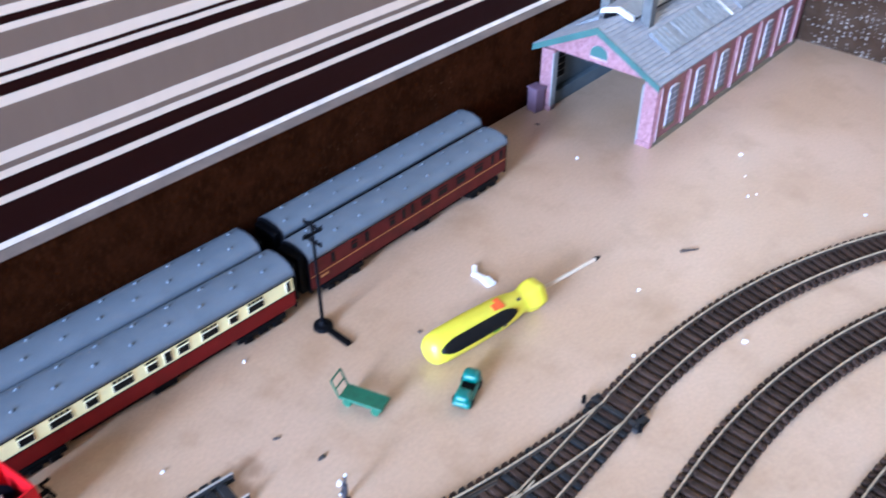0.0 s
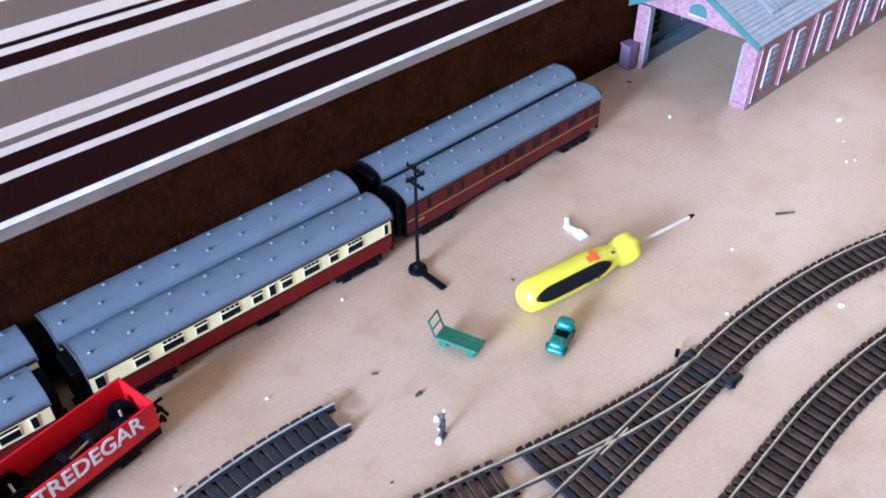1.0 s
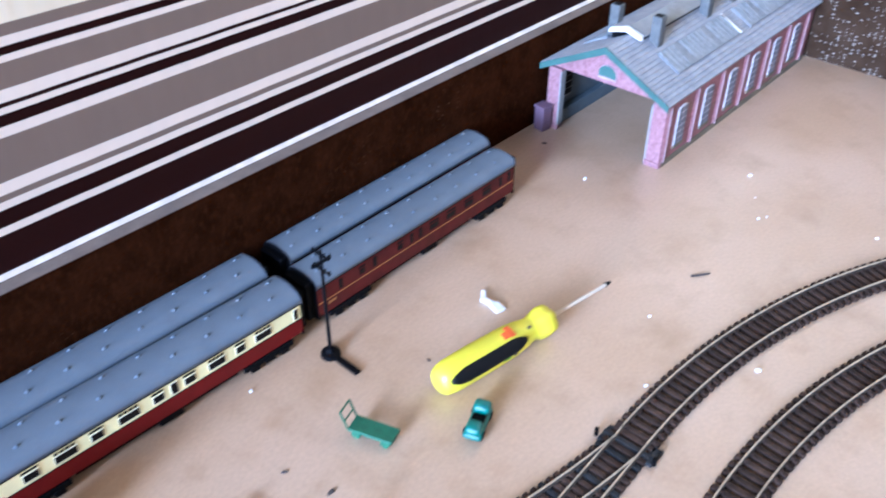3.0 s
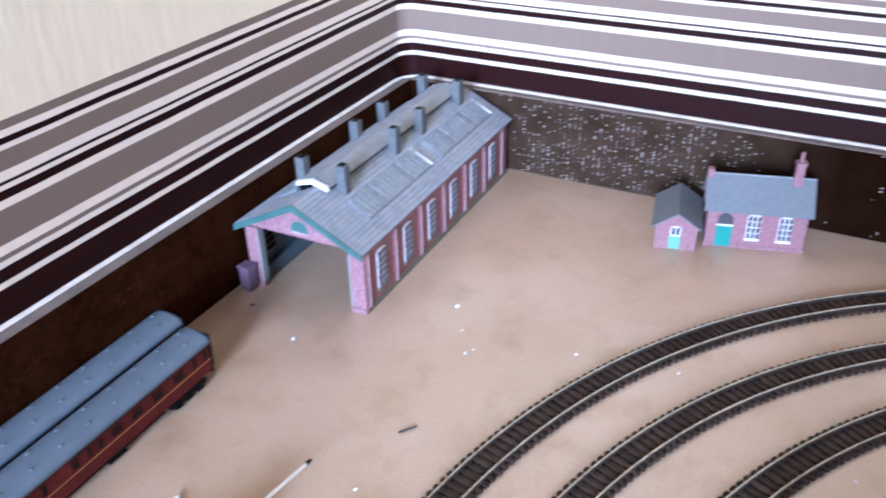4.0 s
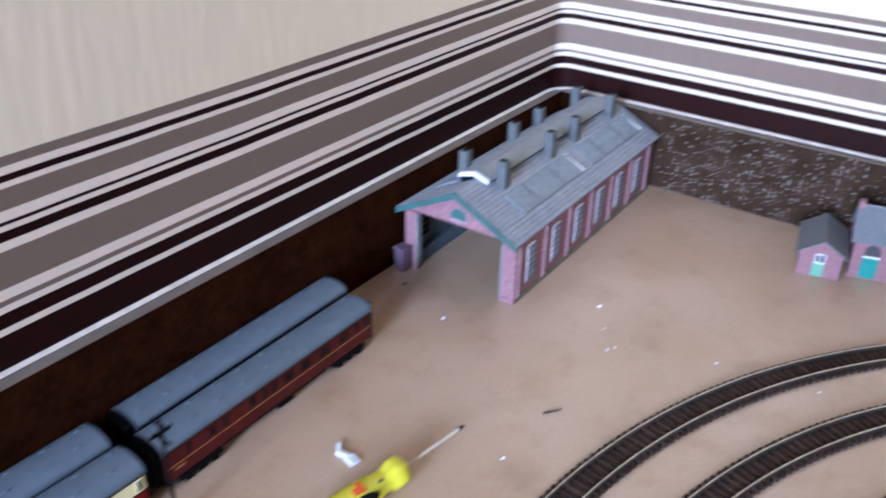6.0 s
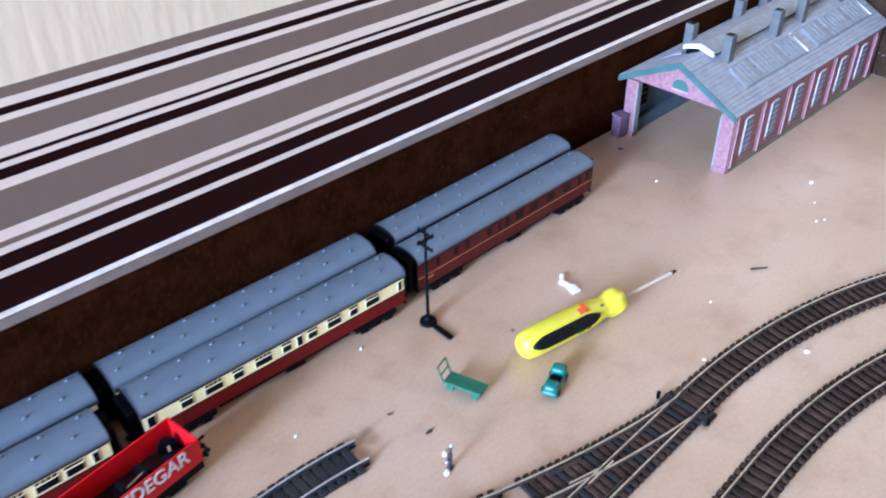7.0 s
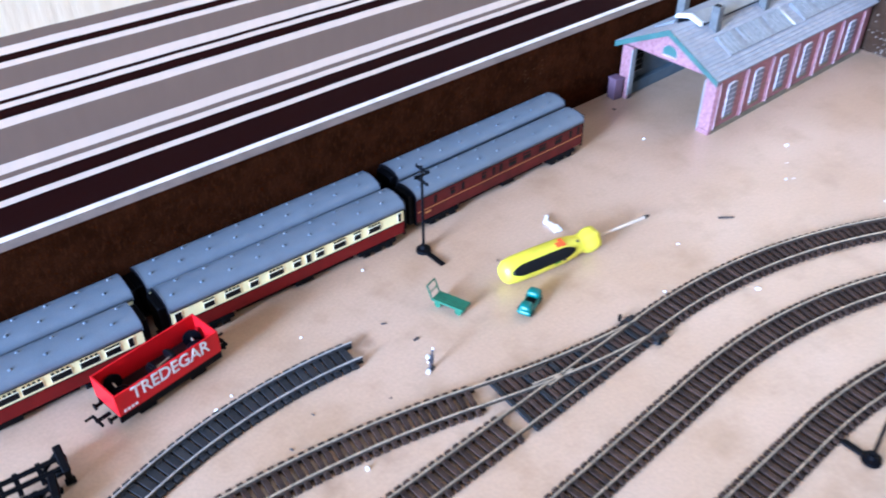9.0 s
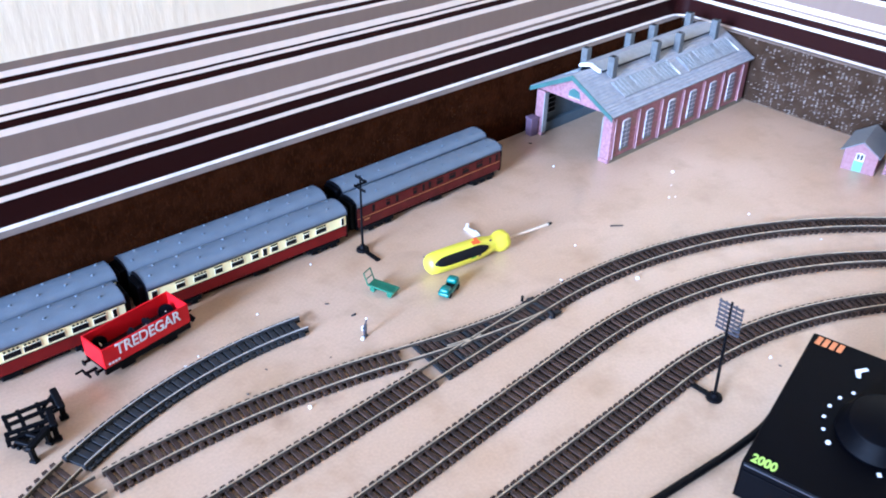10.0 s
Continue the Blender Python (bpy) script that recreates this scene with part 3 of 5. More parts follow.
def web_strip(pts, material, owner):
    for s in (-1, 1):
        part("web", sweep(offset_line(pts, s * GAUGE / 2), [(-0.0013, 0), (0.0013, 0), (0.0013, 0.0013), (-0.0013, 0.0013)], 0.0001), material, owner)


def track(label, pts, sleeper="sleeper", rail="rail", skip=(), cut=0):
    t = thing("track", pose(0, 0, 0.0002), label, "model track", "model railway track")
    fine = [(x, y) for x, y, a in [(pts[0][0], pts[0][1], 0)] + resample(pts, 0.006) + [(pts[-1][0], pts[-1][1], 0)]]
    for s in (-1, 1):
        rail_part("rail", offset_line(fine, s * GAUGE / 2), t, rail)
    web_strip(fine, M[sleeper], t)
    for k in range(14, len(fine) - 14, 38):
        for s in (-1, 1):
            (x, y), (x2, y2) = offset_line(fine, s * GAUGE / 2)[k:k + 2]
            ob = part("rail_joiner", box(-0.0045, 0.0045, -0.0011, 0.0011, 0.0, 0.0012, 0.0002), M[rail + "_side"], t)
            ob.matrix_local = Matrix.Translation((x, y, DECK)) @ Matrix.Rotation(math.atan2(y2 - y, x2 - x), 4, "Z")
    lay_sleepers(t, pts, SLEEPER[sleeper], skip, cut)
    return t


A_C, A_R = (0.3882, -0.2861), 0.5049
B_C, B_R = (0.3814, -0.2913), 0.4518
C_C, C_R = (0.3778, -0.3333), 0.4246
E_C, E_R = (0.0439, -0.3870), 0.6572
D_C, D_R = (0.1459, -0.0230), 0.3527


def build_tracks():
    toe = (0.3678, 0.2184)
    track("outermost curved model track with brown sleepers and bright rails", arc(*A_C, A_R, 92.3, -35, 90))
    track("middle model track curving away with brown sleepers and bright rails",
          straight((-0.32, 0.1190), (0.3542, 0.1597), 40) + arc(*B_C, B_R, 93.45, -35, 90)[1:])
    track("inner model track on a tight curve with brown sleepers",
          straight((-0.20, 0.0778), (0.3678, 0.0911), 40) + arc(*C_C, C_R, 91.35, -35, 90)[1:])
    track("short curved siding track with dark sleepers and steel rails, open end", arc(*D_C, D_R, 114.7, 81.8, 30), "black_sleeper", "steel_rail", cut=1)
    track("curved model track leaving the turnout with brown sleepers", arc(*E_C, E_R, 93.06, 73.35, 40))
    track("straight model track leaving the turnout with brown sleepers", straight((-0.12, 0.1987), (0.2320, 0.2129), 30))

    # the turnout: stock rails, closure rails, frog and check rails on long sleepers
    t = thing("turnout", pose(0, 0, 0.0002), "model railway turnout with dark sleepers and bright crossing rails", "turnout", "model railway track")
    main = straight((0.2320, 0.2129), toe, 24)
    g = GAUGE / 2
    p0, p1 = (0.2262, 0.2444), (0.3600, 0.2176)

    def branch(x):
        d = max(0.0, p1[0] - x)
        return p1[1] + 0.095 * d + 0.80 * d * d

    div = [(p0[0] + (p1[0] - p0[0]) * i / 24, branch(p0[0] + (p1[0] - p0[0]) * i / 24)) for i in range(25)] + [toe]
    rail_part("stock_rail", offset_line(main, -g), t)
    rail_part("stock_rail", offset_line(div, g), t)
    rail_part("closure_rail", offset_line(main, g)[:-2], t)
    rail_part("closure_rail", offset_line(div, -g)[:-2], t)
    for line in (offset_line(main, -g + 0.0024)[6:11], offset_line(div, g - 0.0024)[6:11]):
        part("check_rail", sweep(line, RAIL, DECK - 0.0004), M["rail_side"], t, "dull brown check rail")
    for line in (offset_line(main, g - 0.0022)[7:12], offset_line(div, -g + 0.0022)[7:12]):
        rail_part("wing_rail", line, t)
    for i in range(24):
        k = i / 23
        x = 0.2455 + (toe[0] - 0.0010 - 0.2455) * k
        ym = main[0][1] + (main[-1][1] - main[0][1]) * ((x - main[0][0]) / (main[-1][0] - main[0][0]))
        kd = (x - p0[0]) / (toe[0] - p0[0])
        yd = branch(x)
        lo, hi = ym - g - 0.005, yd + g + 0.005
        ob = part("sleeper", box(-0.0018, 0.0018, lo - (lo + hi) / 2, hi - (lo + hi) / 2, 0, DECK, 0.0003), M["sleeper" if i % 4 else "black_sleeper"], t)
        ob.matrix_local = Matrix.Translation((x, (lo + hi) / 2, 0)) @ Matrix.Rotation(-0.09 * (1 - kd), 4, "Z")
    part("frog", box(0.2775, 0.2875, 0.2212, 0.2238, DECK, DECK + 0.0022, 0.0005), M["black"], t)
    for s, dx in ((-1, 0.001), (1, -0.002)):
        x, y = 0.362 + dx, 0.2182 + s * 0.0138
        part("point_spring_box" if s < 0 else "tie_bar_end", box(x - 0.0066, x + 0.0066, y - (0.0028 if s < 0 else 0.0020), y + (0.0030 if s < 0 else 0.0010), 0, 0.0026, 0.0006), M["black_sleeper"], t)
        part("lug", rod((x - 0.004, y + s * 0.003, 0.001), (x - 0.004, y + s * 0.003, 0.006), 0.0012), M["black"], t)
    part("tie_bar", box(0.3590, 0.3620, 0.205, 0.233, 0.0005, DECK + 0.0004), M["black_sleeper"], t)

    # a second turnout joins the siding and its neighbour
    t2 = thing("turnout", pose(0, 0, 0.0002), "model railway turnout with brown sleepers at the foot of the siding", "turnout", "model railway track")
    one, two = arc(*D_C, D_R, 115.1, 129.4, 24), arc(*E_C, E_R, 93.5, 100.5, 24)
    for line in (one, two):
        for s in (-1, 1):
            rail_part("stock_rail" if s > 0 else "closure_rail", offset_line(line, s * g), t2)
    for i in range(14):
        x = -0.0075 - PITCH * i
        yd = D_C[1] + math.sqrt(D_R ** 2 - (x - D_C[0]) ** 2)
        ye = E_C[1] + math.sqrt(E_R ** 2 - (x - E_C[0]) ** 2)
        lo, hi = min(yd, ye) - 0.0138, max(yd, ye) + 0.0138
        ob = part("sleeper", box(-0.0018, 0.0018, lo - (lo + hi) / 2, hi - (lo + hi) / 2, 0, DECK, 0.0003), M["sleeper"], t2)
        ob.matrix_local = Matrix.Translation((x, (lo + hi) / 2, 0)) @ Matrix.Rotation(0.22, 4, "Z")


build_tracks()

# ---- rolling stock -----------------------------------------------------------
CW, EAVE, SILL, CROWN = 0.0276, 0.0300, 0.0078, 0.0382


def roof_outline(w, z0, z1, n=14):
    out = []
    for i in range(n + 1):
        a = math.pi * i / n
        out.append((w / 2 * math.cos(a) * (1 - 0.0 * math.sin(a)), z0 + (z1 - z0) * math.sin(a) ** 0.72))
    return out


def vent_mesh():
    bm = bmesh.new()
    bmesh.ops.create_uvsphere(bm, u_segments=8, v_segments=5, radius=0.0013)
    bmesh.ops.scale(bm, verts=bm.verts, vec=(1.25, 0.9, 0.75))
    me = bpy.data.meshes.new("roof_vent")
    bm.to_mesh(me)
    bm.free()
    me.materials.append(M["roof"])
    for f in me.polygons:
        f.use_smooth = True
    return me


VENT = vent_mesh()


def wheel_set(parent, x, z, half, r=0.0055):
    for s in (-1, 1):
        ob = part("wheel", lathe([(-0.0012, r), (0.0005, r), (0.0006, r + 0.0008), (0.0014, r + 0.0008)], 16), M["black"], parent)
        ob.matrix_local = Matrix.Translation((x, s * half, z)) @ Matrix.Rotation(math.pi / 2 * -s, 4, "Z")
    part("axle", rod((x, -half, z), (x, half, z), 0.001, 8), M["black"], parent)


def coach(length, scheme, windows, label, m):
    c = thing("coach", m, label, "model coach", "row of model coaches")
    L, w = length, CW if scheme == "cream" else 0.0256
    mid, crown = 0.0185, CROWN if scheme == "cream" else 0.0372
    lower, upper = (M["crimson"], M["cream"]) if scheme == "cream" else (M["maroon"], M["maroon"])
    lo = prism([(-w / 2, SILL), (w / 2, SILL), (w / 2, mid), (-w / 2, mid)], -L / 2, L / 2)
    part("lower_body", lo, lower, c)
    up = prism([(-w / 2, mid), (w / 2, mid), (w / 2 - 0.0004, EAVE), (-w / 2 + 0.0004, EAVE)], -L / 2, L / 2)
    part("upper_body", up, upper, c)
    rf = prism(roof_outline(w + 0.0010, EAVE - 0.0002, crown), -L / 2 - 0.0004, L / 2 + 0.0004, caps=False)
    roof = part("roof", rf, M["roof"], c, smooth=False)
    for f in roof.data.polygons:
        f.use_smooth = abs(f.normal.x) < 0.5
    for s in (-1, 1):
        x = s * (L / 2 + 0.0003)
        rim = prism(roof_outline(w + 0.0016, EAVE - 0.0006, crown + 0.0003), min(x, x + s * 0.0006), max(x, x + s * 0.0006))
        rm = part("roof_rim", rim, [M["rim"], M["black"]], c, "paler worn roof rim")
        for f in rm.data.polygons:
            f.material_index = 1 if abs(f.normal.x) > 0.5 else 0
        part("end_panel", box(x - 0.0006, x + 0.0006, -w / 2 + 0.0006, w / 2 - 0.0006, SILL, EAVE + 0.0035), M["black"], c)
        part("gangway", box(x + s * 0.0028 - 0.0029, x + s * 0.0028 + 0.0029, -0.0098, 0.0098, 0.0060, 0.0335, 0.0008), M["black"], c)
        part("coupling", box(x + s * 0.004 - 0.004, x + s * 0.004 + 0.004, -0.002, 0.002, 0.0055, 0.0075, 0.0004), M["black"], c)
        part("buffer_beam", box(x - 0.001, x + 0.001, -w / 2, w / 2, SILL - 0.002, SILL + 0.001), M["black"], c)
    n = 9
    for i in range(n):
        u = -L / 2 + L * (i + 0.5) / n
        for s in (-1, 1):
            ob = new("roof_vent", VENT)
            ob.parent = c
            y = s * 0.0062
            ob.location = (u + (0.004 if s > 0 else -0.004), y, crown - 0.0006)
    # windows with their frames, on both sides
    for side in (-1, 1):
        y = side * (w / 2)
        for u0, u1, z0, z1, kind in windows:
            if side > 0 and kind == "dots":
                continue
            win = part("window", box(u0, u1, y - 0.00025, y + 0.00025, z0, z1), M["glass_dark"], c)
            if scheme == "cream":
                e = 0.0003
                for a, b, lo, hi in ((u0 - e, u1 + e, z0 - e, z0), (u0 - e, u1 + e, z1, z1 + e), (u0 - e, u0, z0, z1), (u1, u1 + e, z0, z1)):
                    part("window_frame", box(a, b, y - 0.00020, y + 0.00020, lo, hi), M["windowframe"], win)
            if kind == "dots":
                k = 4
                for j in range(k):
                    x = u0 + (u1 - u0) * (j + 0.5) / k
                    part("ventilator", box(x - 0.0009, x + 0.0009, y - 0.00025, y + 0.00025, z1 + 0.0010, z1 + 0.0024), M["glass_dark"], c)
            elif kind == "strip":
                part("ventilator", box(u0 - 0.0003, u1 + 0.0003, y - 0.00025, y + 0.00025, z1 + 0.0012, z1 + 0.0023), M["glass_dark"], c)
        part("cantrail", box(-L / 2, L / 2, y - 0.0004, y + 0.0004, EAVE - 0.0011, EAVE - 0.0003), M["black"], c)
        if scheme == "cream":
            part("lining", box(-L / 2, L / 2, y - 0.00025, y + 0.00025, mid - 0.0003, mid + 0.0003), M["black"], c)
        else:
            part("lining", box(-L / 2, L / 2, y - 0.00025, y + 0.00025, mid - 0.0012, mid - 0.0007), M["gold"], c)
            for k in range(3):
                u = side * (L / 2 - 0.0085 - 0.0022 * k)
                part("printed_bar", box(u - 0.0008, u + 0.0008, y - 0.00025, y + 0.00025, mid - 0.0050, mid - 0.0032), M["gold"], c)
    part("underframe", box(-L / 2 + 0.002, L / 2 - 0.002, -w / 2 + 0.0040, w / 2 - 0.0040, 0.0052, SILL, 0.0004), M["black"], c)
    for q in (-1, 1):
        y = q * (w / 2 - 0.0034)
        part("battery_box", box(-0.002, 0.013, y - 0.0026, y + 0.0026, 0.0018, SILL, 0.0006), M["black"], c)
        part("truss", box(-L / 2 + 0.046, L / 2 - 0.046, y - 0.0006, y + 0.0006, 0.0034, 0.0046), M["black"], c)
    for s in (-1, 1):
        bx = s * (L / 2 - 0.0255)
        bg = part("bogie", box(bx - 0.016, bx + 0.016, -w / 2 + 0.0035, w / 2 - 0.0035, 0.0012, 0.0066, 0.0006), M["black"], c)
        for q in (-1, 1):
            y = q * (w / 2 - 0.0004)
            frame_bm = box(bx - 0.0175, bx + 0.0175, y - 0.0012, y + 0.0012, 0.0030, 0.0070, 0.0006)
            for d in (-0.0105, 0.0105):
                box(bx + d - 0.0032, bx + d + 0.0032, y - 0.0018, y + 0.0018, 0.0010, 0.0052, 0.0005, into=frame_bm)
            box(bx - 0.0036, bx + 0.0036, y - 0.0016, y + 0.0016, 0.0014, 0.0046, 0.0005, into=frame_bm)
            part("side_frame", frame_bm, M["black"], bg)
            wheel_set(bg, bx + q * 0.0105, 0.0064, w / 2 - 0.0062)
    return c


def scheme_cream_b():
    spans = [(0.1105, 0.1152, "door"), (0.1313, 0.139, "strip"), (0.1471, 0.1586, "dots"), (0.1661, 0.1727, "strip"), (0.1814, 0.1929, "dots"),
             (0.201, 0.2072, "strip"), (0.2117, 0.2157, "door"), (0.22, 0.2267, "strip"), (0.2352, 0.2456, "dots"), (0.2532, 0.259, "strip"),
             (0.2663, 0.2772, "dots"), (0.2937, 0.2965, "door")]
    return [(a - 0.2035, b - 0.2035, 0.0200 if k == "door" else 0.0208, 0.0272 if k == "door" else 0.0252, k) for a, b, k in spans]


def scheme_cream_l():
    out = []
    for i, (u, k) in enumerate([(-0.078, "dots"), (-0.060, "strip"), (-0.044, "dots"), (-0.026, "dots"), (-0.0075, "dots"), (0.0095, "dots"), (0.0240, "dots"),
                                (0.0415, "dots"), (0.0595, "dots"), (0.0745, "strip"), (0.0865, "door")]):
        w = {"dots": 0.0062, "strip": 0.0048, "door": 0.0016}[k]
        out.append((u - w, u + w, 0.0200 if k == "door" else 0.0205, 0.0272 if k == "door" else 0.0252, k))
    return out


def scheme_maroon():
    out = []
    for k, kind in ((0.098, "door"), (0.193, "pair"), (0.252, "door"), (0.372, "pair"), (0.430, "door"), (0.474, "door"), (0.545, "wide"), (0.635, "wide"),
                    (0.734, "wide"), (0.837, "wide"), (0.920, "door"), (0.972, "door")):
        u = -0.095 + 0.190 * k
        w = {"door": 0.0013, "pair": 0.0022, "wide": 0.0042}[kind]
        out.append((u - w, u + w, 0.0198 if kind == "door" else 0.0203, 0.0268 if kind == "door" else 0.0240, "plain" if kind == "door" else "strip"))
    return out


def build_coaches():
    yf, yb = 0.4232, 0.4540
    cream_b, cream_l, red = scheme_cream_b(), scheme_cream_l(), scheme_maroon()
    coach(0.191, "cream", cream_b, "crimson and cream model coach with a grey domed roof", pose(0.2035, yf - 0.0004, 0, 0, 0, -1.1))
    coach(0.190, "maroon", red, "maroon model coach with gold lines and a grey roof", pose(0.4090, yf, 0, 0, 0, 0.5))
    coach(0.190, "cream", cream_l, "crimson and cream model coach with many windows, grey roof", pose(-0.0080, yf - 0.0005, 0, 0, 0, -0.6))
    coach(0.193, "cream", cream_b, "grey-roofed model coach standing along the brown wall sheet", pose(0.2030, yb, 0, 0, 0, -0.4))
    coach(0.192, "maroon", red, "grey-roofed maroon model coach against the brown wall sheet", pose(0.4160, yb + 0.0005, 0, 0, 0, 0.7))
    coach(0.190, "cream", cream_l, "grey-roofed cream model coach at the end of the back row", pose(-0.0006, yb + 0.0004, 0, 0, 0, -0.2))


build_coaches()


def build_wagon():
    w = thing("wagon", pose(0.0845, 0.3835, 0, 0, 0, 9.5), "bright red open model wagon with white lettering, holding loose wheels", "model wagon")
    L, W2, z0, z1, t = 0.0755, 0.0135, 0.0112, 0.0285, 0.0012
    part("side_panel", box(-L / 2, L / 2, -W2, -W2 + t, z0, z1, 0.0002), M["red"], w)
    part("side_panel", box(-L / 2, L / 2, W2 - t, W2, z0, z1, 0.0002), M["red"], w)
    for s in (-1, 1):
        x = s * (L / 2 - t / 2)
        part("end_panel", box(x - t / 2, x + t / 2, -W2 + t, W2 - t, z0, z1, 0.0002), M["red"], w)
    # floor colour holds the shade between the wagon sides
    part("wagon_floor", box(-L / 2 + t, L / 2 - t, -W2 + t, W2 - t, z0, z0 + 0.0012), M["darkred"], w)
    lettering("TREDEGAR", 0.0136, Matrix.Translation((0.0012, -W2 - 0.0001, 0.0222)) @ Matrix.Rotation(math.pi / 2, 4, "X"), M["white"], w, bold=0.0002, squash=0.84)
    for i in range(4):
        part("printed_bar", box(-0.0345 + i * 0.0026, -0.0327 + i * 0.0026, -W2 - 0.0003, -W2 + 0.0001, 0.0130, 0.0148), M["white"], w)
    ch = part("chassis", box(-L / 2 + 0.001, L / 2 - 0.001, -0.0095, 0.0095, 0.0068, z0, 0.0004), M["black"], w)
    part("brake_gear", box(-0.0315, 0.0315, -0.0078, 0.0078, 0.0018, 0.0068, 0.0005), M["black"], ch)
    for s in (-1, 1):
        part("sole_bar", box(-L / 2, L / 2, s * 0.0118 - 0.0012, s * 0.0118 + 0.0012, 0.0050, z0, 0.0003), M["black"], ch)
        wheel_set(ch, s * 0.019, 0.0063, 0.0085, 0.0055)
        for q in (-1, 1):
            part("axle_box", box(s * 0.019 - 0.0060, s * 0.019 + 0.0060, q * 0.0118 - 0.0012, q * 0.0118 + 0.0012, 0.0022, 0.0075, 0.0005), M["black"], ch)
            x = s * L / 2
            part("buffer", rod((x, q * 0.0085, 0.0085), (x + s * 0.0045, q * 0.0085, 0.0085), 0.0012, 10), M["black"], w)
            part("buffer_head", rod((x + s * 0.0042, q * 0.0085, 0.0085), (x + s * 0.0052, q * 0.0085, 0.0085), 0.0024, 12), M["black"], w)
        x = s * (L / 2)
        cp = part("coupling", box(min(x, x + s * 0.010), max(x, x + s * 0.010), -0.0012, 0.0012, 0.0050, 0.0062), M["black"], w)
        part("coupling_loop", box(min(x + s * 0.008, x + s * 0.0095), max(x + s * 0.008, x + s * 0.0095), -0.006, 0.006, 0.0048, 0.0064), M["black"], cp)
        part("coupling_hook", box(min(x + s * 0.008, x + s * 0.014), max(x + s * 0.008, x + s * 0.014), 0.005, 0.0062, 0.0048, 0.0060), M["black"], cp)
    # loose wheels inside
    base = w.matrix_world.copy()
    for u, v, tip, turn in ((-0.0285, 0.0020, 4, 82), (0.0020, -0.0010, -4, 6), (0.0265, -0.0010, 8, 68)):
        lw = thing("wheelset", base @ pose(u, v, z0 + 0.0074, 0, tip, turn), "loose black wheel set lying in the red wagon", "wheelset", "loose wheels")
        for s in (-1, 1):
            ob = part("wheel", lathe([(-0.0014, 0.0050), (0.0006, 0.0050), (0.0006, 0.0061), (0.0015, 0.0061)], 20), M["wheel"], lw)
            ob.matrix_local = Matrix.Translation((s * 0.0076, 0, 0)) @ Matrix.Rotation(math.pi if s > 0 else 0.0, 4, "Z")
        part("axle", rod((-0.0068, 0, 0), (0.0068, 0, 0), 0.0007, 8), M["chrome"], lw, "bright steel axle")


build_wagon()

# ---- buildings ---------------------------------------------------------------


def arched(u0, u1, z0, z1, t0, t1, rise, n=6, into=None):
    """An arched panel in the xz plane, from y = t0 to t1."""
    bm = into if into is not None else bmesh.new()
    pts = [(u0, z0), (u1, z0)]
    for i in range(n + 1):
        a = math.pi * i / n
        pts.append(((u0 + u1) / 2 + (u1 - u0) / 2 * math.cos(a), z1 - rise + rise * math.sin(a)))
    f = [bm.verts.new((x, t0, z)) for x, z in pts]
    b = [bm.verts.new((x, t1, z)) for x, z in pts]
    bm.faces.new(f)
    bm.faces.new(list(reversed(b)))
    k = len(pts)
    for i in range(k):
        bm.faces.new((f[i], b[i], b[(i + 1) % k], f[(i + 1) % k]))
    bmesh.ops.recalc_face_normals(bm, faces=bm.faces)
    return bm


def paned_window(parent, u0, u1, z0, z1, y, cols, rows, arch=True, glass=None, t=0.0006):
    """A white frame with bars before a dark pane, facing -y."""
    rise = (u1 - u0) * 0.20 if arch else 0.0001
    win = part("window", arched(u0, u1, z0, z1, y - 0.0004, y + 0.0004, rise), M["framewhite"], parent)
    c = (u1 - u0) / cols
    zt = z1 - rise * 0.6
    r = (zt - z0) / rows
    for i in range(cols):
        for j in range(rows):
            part("pane", box(u0 + i * c + t, u0 + (i + 1) * c - t * 0.4, y - 0.0008, y - 0.0002, z0 + j * r + t, z0 + (j + 1) * r - t * 0.2), glass or M["pane"], win)
    return win


